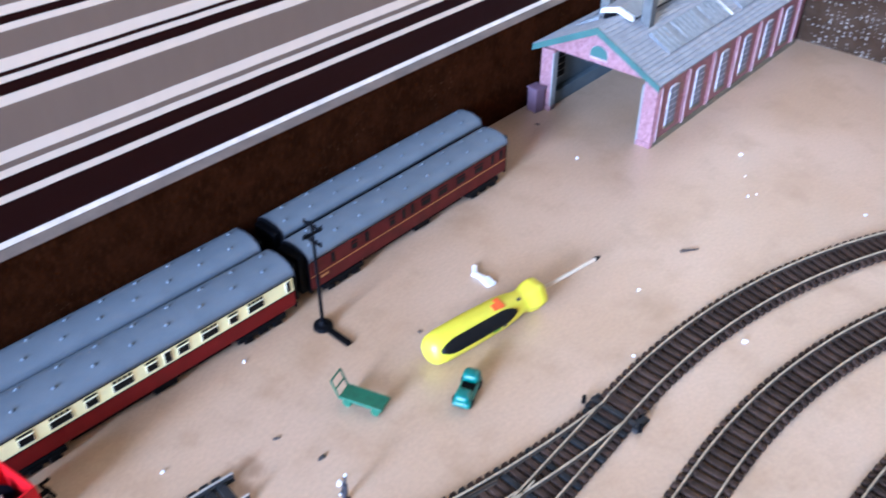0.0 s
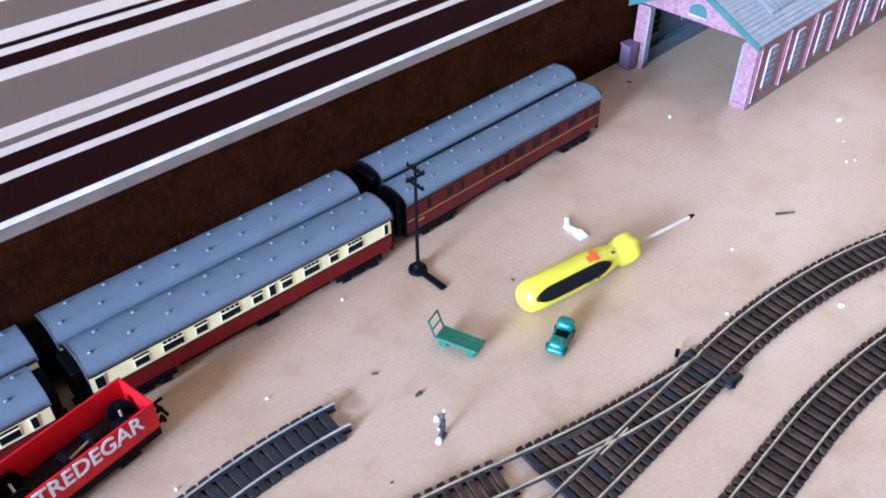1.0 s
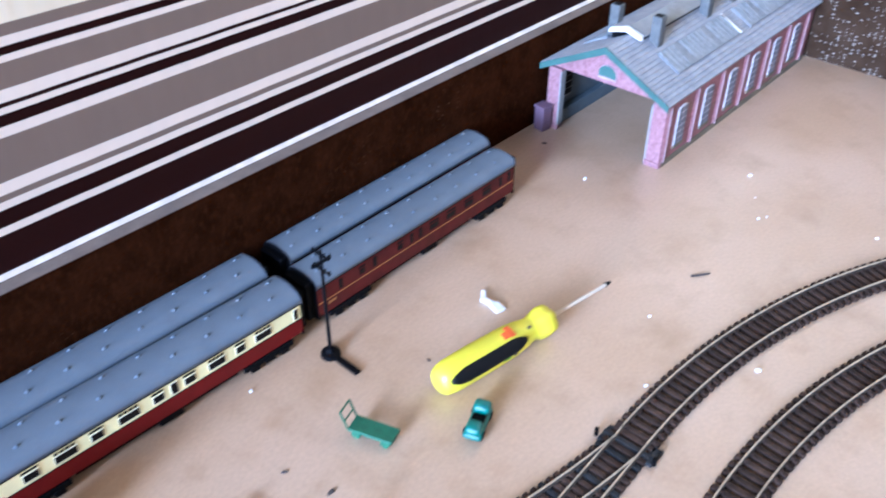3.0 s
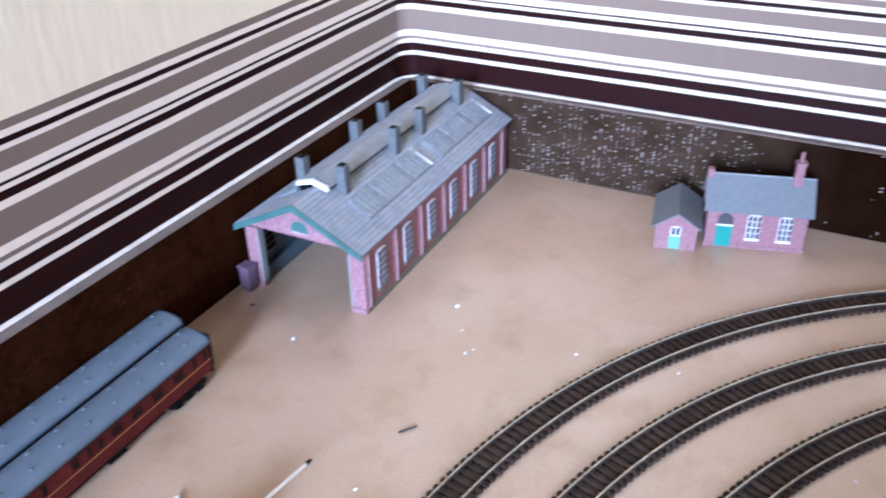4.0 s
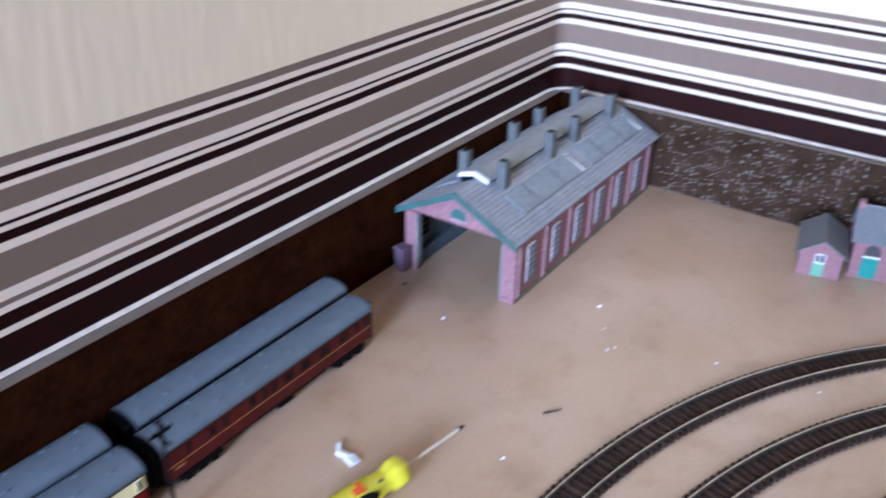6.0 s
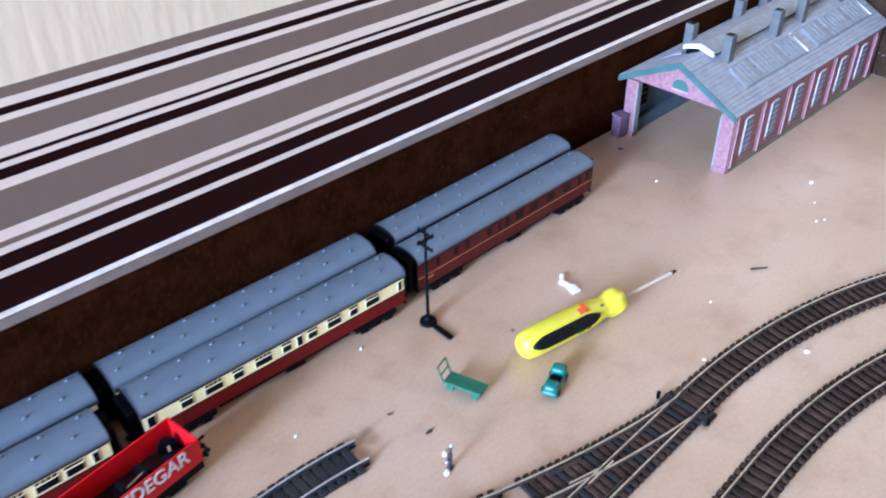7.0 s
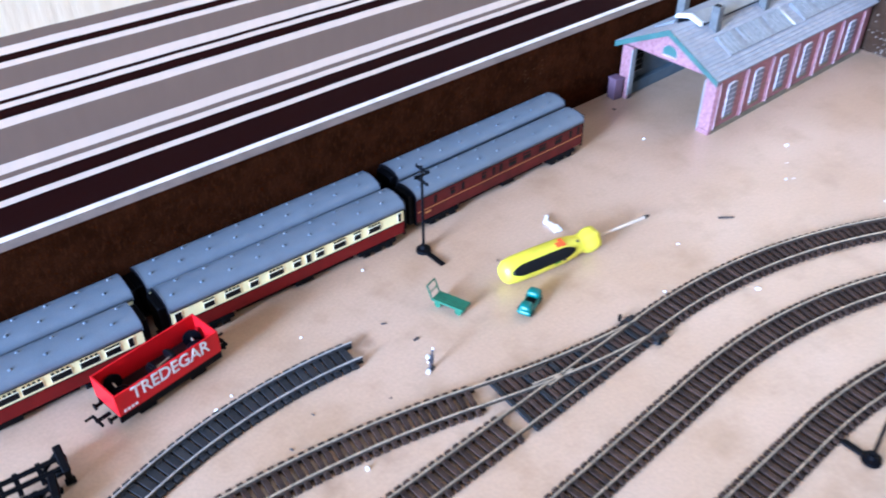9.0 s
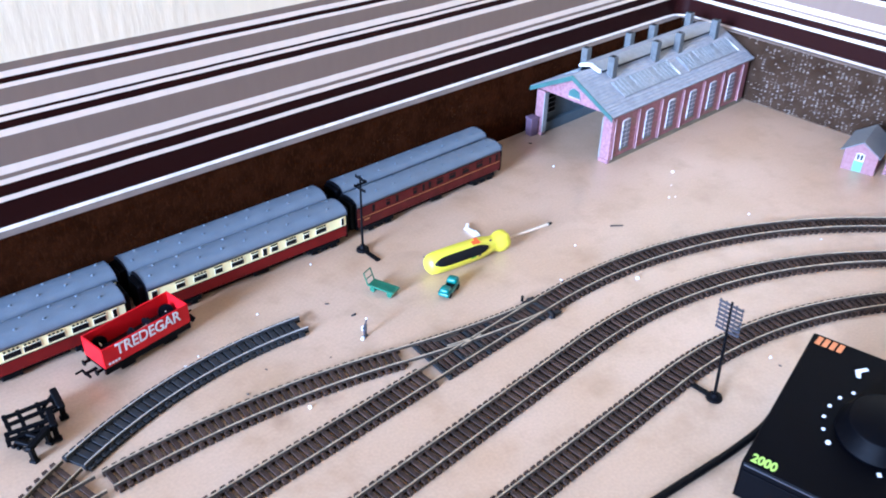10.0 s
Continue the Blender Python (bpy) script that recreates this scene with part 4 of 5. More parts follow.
def build_shed():
    x0, x1, y0, y1 = 0.617, 0.893, 0.3540, 0.4640
    L, W = x1 - x0, y1 - y0
    s = thing("engine_shed", pose(x0, (y0 + y1) / 2, 0, 0, 0, 0.9), "card engine shed in red brick with a grey slate roof", "model building")
    h = W / 2
    H, R = 0.0575, 0.0870
    slope = (R - H) / (h + 0.004)
    side = part("side_wall", box(0.0, L, -h, -h + 0.0015, 0, H), M["brick"], s)
    for i in range(6):
        u = 0.0245 + 0.0431 * i
        win = paned_window(side, u - 0.0070, u + 0.0070, 0.0125, 0.0475, -h - 0.0004, 2, 6, True, None, 0.0009)
        part("sill", box(u - 0.0072, u + 0.0072, -h - 0.0016, -h, 0.0108, 0.0130), M["kerb"], side)
    for i in range(7):
        u = 0.0010 + 0.0431 * i
        u = min(u, L - 0.0035)
        part("pilaster", box(u - 0.0002, u + 0.0026, -h - 0.0008, -h, 0, H - 0.004), M["brick"], side)
        # thin strip whose pale colour also paints the pilaster's edge highlight
        part("pilaster_edge", box(u + 0.0024, u + 0.0034, -h - 0.0016, -h, 0.004, H - 0.005), M["edging"], side, "pale pink strip with the edge highlight in its colour")
    part("plinth", box(0.001, L, -h - 0.0009, -h, 0, 0.0050), M["kerb"], side)
    part("side_wall", box(0.0, L, h - 0.0015, h, 0, H), M["brick"], s)
    part("inner_wall", box(0.004, L - 0.002, h - 0.0032, h - 0.0015, 0.0, H - 0.002), M["inside"], s)
    for i in range(5):
        u = 0.022 + 0.05 * i
        iw = part("inner_window", box(u - 0.007, u + 0.007, h - 0.0042, h - 0.0032, 0.020, 0.046), M["card"], s)
        for j in range(3):
            for k in range(4):
                part("pane", box(u - 0.006 + j * 0.0042, u - 0.0025 + j * 0.0042, h - 0.0048, h - 0.0040, 0.0215 + k * 0.006, 0.0265 + k * 0.006), M["black"], iw)
    part("inner_plinth", box(0.004, L - 0.002, h - 0.009, h - 0.0032, 0, 0.012), M["inside"], s)
    part("back_wall", prism([(-h, 0), (h, 0), (h, H), (0, R - 0.002), (-h, H)], L - 0.0015, L), M["brick"], s)
    part("inner_wall", box(0.004, L - 0.002, -h + 0.0015, -h + 0.0026, 0, H - 0.002), M["inside"], s)
    # front: two piers, lintel and gable
    for q in (-1, 1):
        a, b = (-h, -h + 0.0125) if q < 0 else (h - 0.0125, h)
        pier = part("pier", box(-0.0015, 0.0040, a, b, 0, H - 0.003, 0.0003), M["pinkbrick"], s)
        inner = b if q < 0 else a
        part("pier_edge", box(-0.0022, 0.0042, inner - 0.0006, inner + 0.0006, 0, H - 0.005), M["card"], pier)
        part("pier_foot", box(-0.0026, 0.0044, a - 0.0006, b + 0.0002, 0, 0.0045, 0.0003), M["pinkbrick"], pier)
    g = bmesh.new()
    lint = H - 0.0015
    prism([(-h, lint), (h, lint), (h, H), (0, R - 0.003), (-h, H)], -0.0012, 0.0006, into=g)
    gable = part("gable", g, M["pinkbrick"], s)
    gw = part("gable_window", arched(-0.0083, 0.0083, 0, 0.0120, -0.0006, 0.0006, 0.0065, 8), M["edging"], gable)
    gw.matrix_local = Matrix.Translation((-0.0016, 0.0, lint + 0.0035)) @ Matrix.Rotation(-math.pi / 2, 4, "Z")
    gp = part("gable_panel", arched(-0.0078, 0.0078, 0.0020, 0.0116, -0.0011, -0.0003, 0.0062, 8), M["greencard"], gw)
    gp.matrix_local = Matrix()
    # low buttress before the wall-side pier
    b = thing("low_buttress", pose(x0 - 0.0095, 0.4615, 0, 0, 0, -8), "low purple brick card post beside the shed door", "model post")
    part("post", box(-0.005, 0.005, -0.0052, 0.0052, 0, 0.0205, 0.0003), M["purple"], b)
    part("cap", box(-0.0058, 0.0058, -0.0060, 0.0060, 0.0205, 0.0225, 0.0004), M["purple"], b)
    # roof slopes with courses
    ov, fr = 0.0040, 0.0085
    for q in (-1, 1):
        n = 16
        rf = part("roof_slope", prism([(0, R), (q * (h + ov), H - 0.0005), (q * (h + ov), H + 0.0010), (0, R + 0.0016)], -fr, L + 0.003), M["slate"], s)
        for i in range(n):
            k0 = (i + 0.15) / n
            y = q * (h + ov) * (1 - k0)
            z = H + 0.0010 + (R + 0.0006 - H) * k0
            st = 0.0003 if i < 5 else 0.0001
            part("slate_course", box(-fr + 0.0003, L + 0.0028, y - 0.0010, y + 0.0010, z - 0.0004, z + st), M["slate"], rf)
        # green barge board along the front edge
        part("barge_board", prism([(0, R - 0.0040), (q * (h + ov), H - 0.0040), (q * (h + ov), H + 0.0012), (0, R + 0.0018)], -fr - 0.0012, -fr), M["greencard"], s)
        # rooflights: pale panels with bars
        for a, e in ((0.030, 0.137), (0.155, 0.264)):
            ya, yb = q * 0.023, q * 0.044
            za, zb = R + 0.0016 - slope * 0.023, R + 0.0016 - slope * 0.044
            rl = part("rooflight", prism([(ya, za), (yb, zb), (yb, zb + 0.0010), (ya, za + 0.0010)], a, e), M["slate2"], s)
            m = 17
            for i in range(m):
                u = a + (e - a) * (i + 0.5) / m
                if i % 7 == 4:
                    continue
                part("pane", prism([(ya + q * 0.001, za + 0.0006), (yb - q * 0.001, zb + 0.0006), (yb - q * 0.001, zb + 0.0016), (ya + q * 0.001, za + 0.0016)],
                                   u - 0.0020, u + 0.0020), M["glazing"], rl)
            part("pane_edge", prism([(ya, za + 0.0008), (yb, zb + 0.0008), (yb, zb + 0.0019), (ya, za + 0.0019)], e - 0.0018, e), M["white"], rl)
    # raised ridge ventilator and square flues along it
    cy = 0.0040
    va, vb = 0.026, 0.262
    vent = part("ridge_ventilator", prism([(cy - 0.0125, 0.076), (cy + 0.0125, 0.076), (cy + 0.0125, 0.0880), (cy, 0.0915), (cy - 0.0125, 0.0880)], va, vb), M["black"], s)
    part("ventilator_roof", prism([(cy - 0.0150, 0.0876), (cy, 0.0917), (cy, 0.0929), (cy - 0.0150, 0.0888)], va + 0.004, vb), M["card"], vent)
    part("ventilator_roof", prism([(cy + 0.0150, 0.0876), (cy, 0.0917), (cy, 0.0929), (cy + 0.0150, 0.0888)], va + 0.004, vb), M["slate"], vent)
    part("white_end", prism([(cy - 0.0150, 0.0860), (cy - 0.0140, 0.0895), (cy, 0.0938), (cy + 0.0140, 0.0895), (cy + 0.0150, 0.0860), (cy, 0.0900)], va - 0.002, va + 0.0015), M["white"], vent)
    for u in (0.041, 0.122, 0.169, 0.247):
        for q in (-1, 1):
            y = cy + q * 0.0190
            fl = part("flue", box(u - 0.0042, u + 0.0042, y - 0.0042, y + 0.0042, 0.066, 0.1030, 0.0005), M["stack"], s)
            part("flue_mouth", box(u - 0.0028, u + 0.0028, y - 0.0028, y + 0.0028, 0.1026, 0.1034), M["black"], fl)


build_shed()


def gabled(parent, u0, u1, d0, d1, H, R, over, wall, slate, gable_front=False):
    """Walls and a pitched roof: u along the front, d back from it. The ridge runs along u, or back from a gable."""
    if not gable_front:
        m = (d0 + d1) / 2
        part("wall", prism([(d0, 0), (d1, 0), (d1, H), (m, R - 0.001), (d0, H)], u0, u1), wall, parent)
        for a, n in ((d0 - over, 1), (d1 + over, -1)):
            drop = (R - H) / (m - d0) * over
            part("roof_slope", prism([(m, R), (a, H - drop), (a, H - drop + 0.0012), (m, R + 0.0013)], u0 - over, u1 + over), slate, parent)
    else:
        m = (u0 + u1) / 2
        bm = bmesh.new()
        prism([(u0, 0), (u1, 0), (u1, H), (m, R - 0.001), (u0, H)], 0, d1 - d0, into=bm)
        bmesh.ops.transform(bm, matrix=Matrix(((0, 1, 0, 0), (1, 0, 0, d0), (0, 0, 1, 0), (0, 0, 0, 1))), verts=bm.verts)
        bmesh.ops.recalc_face_normals(bm, faces=bm.faces)
        part("wall", bm, wall, parent)
        drop = (R - H) / (m - u0) * over
        for a in (u0 - over, u1 + over):
            bm = bmesh.new()
            prism([(m, R), (a, H - drop), (a, H - drop + 0.0012), (m, R + 0.0013)], d0 - over - 0.0035, d1 + over, into=bm)
            bmesh.ops.transform(bm, matrix=Matrix(((0, 1, 0, 0), (1, 0, 0, 0), (0, 0, 1, 0), (0, 0, 0, 1))), verts=bm.verts)
            bmesh.ops.recalc_face_normals(bm, faces=bm.faces)
            part("roof_slope", bm, slate, parent)


def build_houses():
    hs = thing("station_house", pose(0.8340, 0.1440, 0, 0, 0, -75), "small pink brick card house with grey slate roof and green door", "model building")
    L = 0.0810
    gabled(hs, 0, L, 0, 0.034, 0.0392, 0.0605, 0.0035, M["housebrick"], M["houseslate"])
    part("door", box(0.0085, 0.0215, -0.0008, 0.0004, 0.001, 0.0215), M["door"], hs)
    # dark grey panel paints the shade in the arch over the door
    part("door_arch", arched(0.0090, 0.0215, 0.0215, 0.0330, -0.0006, 0.0004, 0.006), M["shadowcard"], hs)
    part("door_lintel", box(0.0085, 0.0215, -0.0011, 0.0004, 0.0208, 0.0222), M["white"], hs)
    for u in (0.0385, 0.0640):
        paned_window(hs, u - 0.0055, u + 0.0055, 0.0100, 0.0335, -0.0004, 3, 4, True, M["darkpane"], 0.0008)
        part("sill", box(u - 0.0058, u + 0.0058, -0.0014, 0, 0.0085, 0.0100), M["white"], hs)
    # added pale strip draws the highlight along the ridge
    part("ridge_highlight", box(-0.0034, L + 0.0034, 0.0161, 0.0179, 0.0612, 0.0624, 0.0003), M["card"], hs, "pale strip painted as the ridge highlight")
    part("plinth", box(-0.0004, L + 0.0004, -0.0007, 0.0, 0, 0.0035), M["housebrick"], hs)
    ch = part("chimney", box(L - 0.0150, L - 0.0080, 0.0125, 0.0195, 0.046, 0.0770, 0.0003), M["housebrick"], hs)
    part("chimney_cap", box(L - 0.0156, L - 0.0074, 0.0119, 0.0201, 0.0755, 0.0775), M["housebrick"], ch)
    part("chimney_pot", rod((L - 0.0115, 0.016, 0.0775), (L - 0.0115, 0.016, 0.0860), 0.0016, 10), M["housebrick"], ch)
    part("chimney", box(-0.0030, 0.0018, 0.0140, 0.0205, 0.036, 0.0660, 0.0003), M["housebrick"], hs)
    ht = thing("hut", pose(0.8120, 0.1820, 0, 0, 0, -78), "little pink brick card hut with slate roof and green door", "model building")
    gabled(ht, 0, 0.0348, 0, 0.050, 0.0255, 0.0370, 0.0035, M["housebrick"], M["houseslate"], True)
    part("door", box(0.0118, 0.0215, -0.0008, 0.0004, 0.0008, 0.0134), M["mint"], ht)
    fl = part("fanlight", arched(0.0128, 0.0212, 0.0134, 0.0226, -0.0008, 0.0004, 0.0015), M["white"], ht)
    for i in range(2):
        part("pane", box(0.0136 + i * 0.0038, 0.0166 + i * 0.0038, -0.0012, -0.0006, 0.0146, 0.0216), M["darkpane"], fl)


build_houses()


def build_loco():
    a = radians(31.5)
    ux, uy = math.sin(a), -math.cos(a)
    L = 0.17
    fx, fy = A_C[0] + A_R * math.cos(a), A_C[1] + A_R * math.sin(a)
    yaw = math.degrees(math.atan2(uy, ux)) - 15.0
    ux, uy = math.cos(radians(yaw)), math.sin(radians(yaw))
    lo = thing("locomotive", pose(fx, fy, 0.0058, 0, 0, yaw), "dark blue model diesel locomotive with a yellow front on the curve", "model locomotive")
    w = 0.030
    out = [(-w / 2, 0.008), (w / 2, 0.008), (w / 2, 0.031), (w / 2 - 0.004, 0.041), (-w / 2 + 0.004, 0.041), (-w / 2, 0.031)]
    part("body", prism(out, 0.0032, L), M["blue"], lo)
    rf = prism([(w / 2 - 0.004, 0.0408), (w / 2 - 0.008, 0.0445), (0, 0.046), (-w / 2 + 0.008, 0.0445), (-w / 2 + 0.004, 0.0408)], 0.0025, L)
    part("roof", rf, M["navy"], lo)
    part("nose", prism([(-w / 2 + 0.001, 0.0195), (w / 2 - 0.001, 0.0195), (w / 2 - 0.001, 0.029), (w / 2 - 0.006, 0.0375), (-w / 2 + 0.006, 0.0375), (-w / 2 + 0.001, 0.029)], 0.0, 0.0032), M["locoyellow"], lo)
    part("skirt", box(0.0, 0.0032, -w / 2 + 0.001, w / 2 - 0.001, 0.0085, 0.0195), M["black"], lo)
    part("brake_pipe", rod((-0.0040, 0.0030, 0.0080), (-0.0030, 0.0030, 0.0180), 0.0009, 8), M["black"], lo)
    part("brake_pipe", rod((-0.0040, -0.0040, 0.0080), (-0.0035, -0.0040, 0.0160), 0.0009, 8), M["black"], lo)
    for s in (-1, 1):
        part("buffer", rod((-0.006, s * 0.009, 0.0085), (0, s * 0.009, 0.0085), 0.0018, 10), M["black"], lo)
        cw = part("cab_window", box(0.0140, 0.0215, s * w / 2 - 0.0004, s * w / 2 + 0.0004, 0.0235, 0.0300), M["white"], lo)
        part("pane", box(0.0149, 0.0206, s * w / 2 - 0.0006, s * w / 2 + 0.0006, 0.0244, 0.0291), M["inside"], cw)
    part("coupling", box(-0.009, 0.001, -0.005, 0.005, 0.0030, 0.0045, 0.0004), M["black"], lo)
    part("buffer_beam", box(0.0, 0.004, -w / 2, w / 2, 0.0045, 0.0085), M["black"], lo)
    for u in (0.036, 0.134):
        bg = part("bogie", box(u - 0.020, u + 0.020, -0.0115, 0.0115, 0.0015, 0.0080, 0.0008), M["black"], lo)
        for d in (-0.012, 0.012):
            wheel_set(bg, u + d, 0.0052, 0.0082, 0.0045)


build_loco()

# ---- loose things on the board -----------------------------------------------


def telegraph_pole(x, y, height, arms, spread, lean, label, crossed=False, step=0.0052, arm_paint="black"):
    p = thing("telegraph_pole", pose(x, y, 0, 0, lean, 0), label, "telegraph pole", "telegraph poles")
    part("pole", rod((0, 0, 0), (0, 0, height), 0.0013, 10, 0.0009), M["black"], p)
    part("base", lathe([(0, 0.0062), (0.0022, 0.0058), (0.0032, 0.0030), (0.006, 0.0022)], 14, "z"), M["black"], p)
    part("foot", box(-0.0028, 0.0028, -0.0035, 0.0, 0, 0.0022, 0.0005), M["black"], p)
    for i in range(arms):
        z = height - 0.003 - i * step
        arm = part("crossarm", box(-0.0006, 0.0006, -spread, spread, z - 0.0007, z + 0.0007), M[arm_paint], p)
        if crossed:
            arm.matrix_local = Matrix.Rotation(radians(0 if i % 2 == 0 else 90), 4, "Z")
        for k in (-1, -0.45, 0.45, 1):
            part("insulator", rod((0, k * spread * 0.92, z), (0, k * spread * 0.92, z + 0.0020), 0.0006, 6), M[arm_paint], arm)
    return p


def build_poles():
    p = telegraph_pole(0.3016, 0.3865, 0.0775, 3, 0.0068, 0.0, "black plastic telegraph pole with three crossarms, standing free", True)
    part("stay", box(-0.0022, 0.0022, -0.0240, -0.004, 0, 0.0018, 0.0004), M["black"], p)
    p = telegraph_pole(0.3775, 0.0600, 0.0920, 7, 0.0092, -5.5, "black plastic telegraph pole with seven crossarms beside the track", step=0.0038, arm_paint="greyfig")
    part("stay", box(-0.0022, 0.0022, 0.004, 0.0210, 0, 0.0018, 0.0004), M["black"], p)


build_poles()


def build_screwdriver():
    a, b = Vector((0.3194, 0.3173)), Vector((0.4597, 0.2962))
    yaw = math.degrees(math.atan2(b.y - a.y, b.x - a.x))
    L = (b - a).length
    s = thing("screwdriver", pose(a.x, a.y, 0.0104, 0, 0, yaw), "yellow plastic handled screwdriver with black grip inlay, lying flat", "screwdriver")
    prof = [(0.0, 0.0040), (0.0012, 0.0068), (0.0040, 0.0090), (0.010, 0.0101), (0.030, 0.0104), (0.056, 0.0100), (0.066, 0.0088), (0.0725, 0.0074), (0.0765, 0.0074),
            (0.0800, 0.0090), (0.0850, 0.0097), (0.0895, 0.0092), (0.0915, 0.0074), (0.0925, 0.0035)]
    prof = [(u * 0.955, r) for u, r in prof]
    hb = lathe(prof, 36)
    for v in hb.verts:
        r = math.hypot(v.co.y, v.co.z)
        a = math.atan2(v.co.z, v.co.y)
        k = 1.0 + 0.035 * math.cos(6 * a) * (1.8 if v.co.x > 0.0720 else 0.5)
        if r > 0.005:
            v.co.y, v.co.z = v.co.y * k, v.co.z * k
    hd = part("handle", hb, M["yellow"], s, "yellow plastic handle", True)
    # grip inlays: shells that follow the handle
    for mid_deg in (62, -118):
        bm = bmesh.new()
        n, k = 16, 6
        grid = []
        for i in range(n + 1):
            u = 0.0040 + 0.0570 * i / n
            r = np.interp(u, [p[0] for p in prof], [p[1] for p in prof]) + 0.0004
            span = 24 * min(1.0, math.sqrt(max(0.02, math.sin(math.pi * (i + 0.15) / (n + 0.3)) * 2.0)))
            grid.append([bm.verts.new((u, r * math.cos(radians(mid_deg + 90 - span + 2 * span * j / k)), r * math.sin(radians(mid_deg + 90 - span + 2 * span * j / k)))) for j in range(k + 1)])
        for p, q in zip(grid, grid[1:]):
            for j in range(k):
                bm.faces.new((p[j], p[j + 1], q[j + 1], q[j]))
        bmesh.ops.recalc_face_normals(bm, faces=bm.faces)
        ob = part("grip_inlay", bm, M["rubber"], hd, "black rubber inlay", True)
        so = ob.modifiers.new("thick", "SOLIDIFY")
        so.thickness, so.offset = 0.0008, 0.0
    # orange and green are print; the dark marks paint shade in the notches
    for u, v, w2, mt, ang in ((0.0490, 0.0050, 0.0045, "orange", 106), (0.0525, 0.0040, 0.0080, "orange", 100), (0.0440, 0.0060, 0.0026, "green_print", 180), (0.0505, 0.0030, 0.0020, "scrapnotch", 182), (0.0655, 0.0040, 0.0018, "scrapnotch", 120)):
        ob = part("printed_mark", box(-v / 2, v / 2, -w2 / 2, w2 / 2, -0.0002, 0.0003, 0.0002), M[mt], hd, "mark on the handle, print where coloured, notch shade where dark")
        r = float(np.interp(u, [p[0] for p in prof], [p[1] for p in prof]))
        ob.matrix_local = Matrix.Rotation(radians(ang - 90), 4, "X") @ Matrix.Translation((u, 0, r))
    part("shaft", rod((0.0870, 0, 0), (L - 0.004, 0, 0), 0.0013, 16), M["chrome"], s, "plated steel shaft")
    tip = bmesh.new()
    rod((L - 0.0045, 0, 0), (L, 0, 0), 0.0017, 10, 0.0009, into=tip)
    part("tip", tip, M["rubber"], s, "dark steel tip")


build_screwdriver()


def build_trolley():
    a = (0.2752, 0.3225)
    t = thing("platform_trolley", pose(*a, 0, 0, 0, -71), "green plastic model platform trolley with an upright end frame", "model trolley")
    part("platform", box(-0.0125, 0.0135, -0.0055, 0.0055, 0.0046, 0.0062, 0.0003), M["green"], t)
    for i in range(5):
        y = -0.0044 + 0.0022 * i
        part("plank", box(-0.0122, 0.0132, y - 0.0008, y + 0.0008, 0.0060, 0.0066), M["green"], t)
    for s in (-1, 1):
        part("post", rod((-0.0122, s * 0.0050, 0.005), (-0.0165, s * 0.0050, 0.0165), 0.0006, 8), M["green"], t)
    part("bar", rod((-0.0164, -0.0050, 0.0163), (-0.0164, 0.0050, 0.0163), 0.0006, 8), M["green"], t)
    part("bar", rod((-0.0143, -0.0050, 0.0105), (-0.0143, 0.0050, 0.0105), 0.0005, 8), M["green"], t)
    for x in (-0.008, 0.009):
        for s in (-1, 1):
            part("wheel", rod((x, s * 0.0036, 0.0026), (x, s * 0.0050, 0.0026), 0.0026, 14), M["green"], t)


build_trolley()


def build_car():
    c = thing("toy_tractor", pose(0.3180, 0.2856, 0, 0, 0, 23), "tiny shiny teal green model vehicle with a dark open seat", "model vehicle")
    L, w = 0.0245, 0.0106
    low = box(-L / 2, L / 2, -w / 2, w / 2, 0.0020, 0.0062, 0.0018, 3)
    part("body", low, M["teal"], c, smooth=True)
    part("bonnet", box(-L / 2 + 0.0005, -0.0030, -w / 2 + 0.0008, w / 2 - 0.0008, 0.0050, 0.0100, 0.0024, 4), M["teal"], c, smooth=True)
    part("rear_cover", box(0.0035, L / 2 - 0.0005, -w / 2 + 0.0004, w / 2 - 0.0004, 0.0050, 0.0115, 0.0026, 4), M["teal"], c, smooth=True)
    part("seat", box(-0.0030, 0.0036, -w / 2 + 0.0016, w / 2 - 0.0016, 0.0055, 0.0074, 0.0005), M["black"], c, "dark open seat")
    for x in (-0.0075, 0.0075):
        for s in (-1, 1):
            part("wheel", rod((x, s * (w / 2 - 0.002), 0.0030), (x, s * (w / 2 + 0.0002), 0.0026), 0.0026, 14), M["black"], c)


build_car()


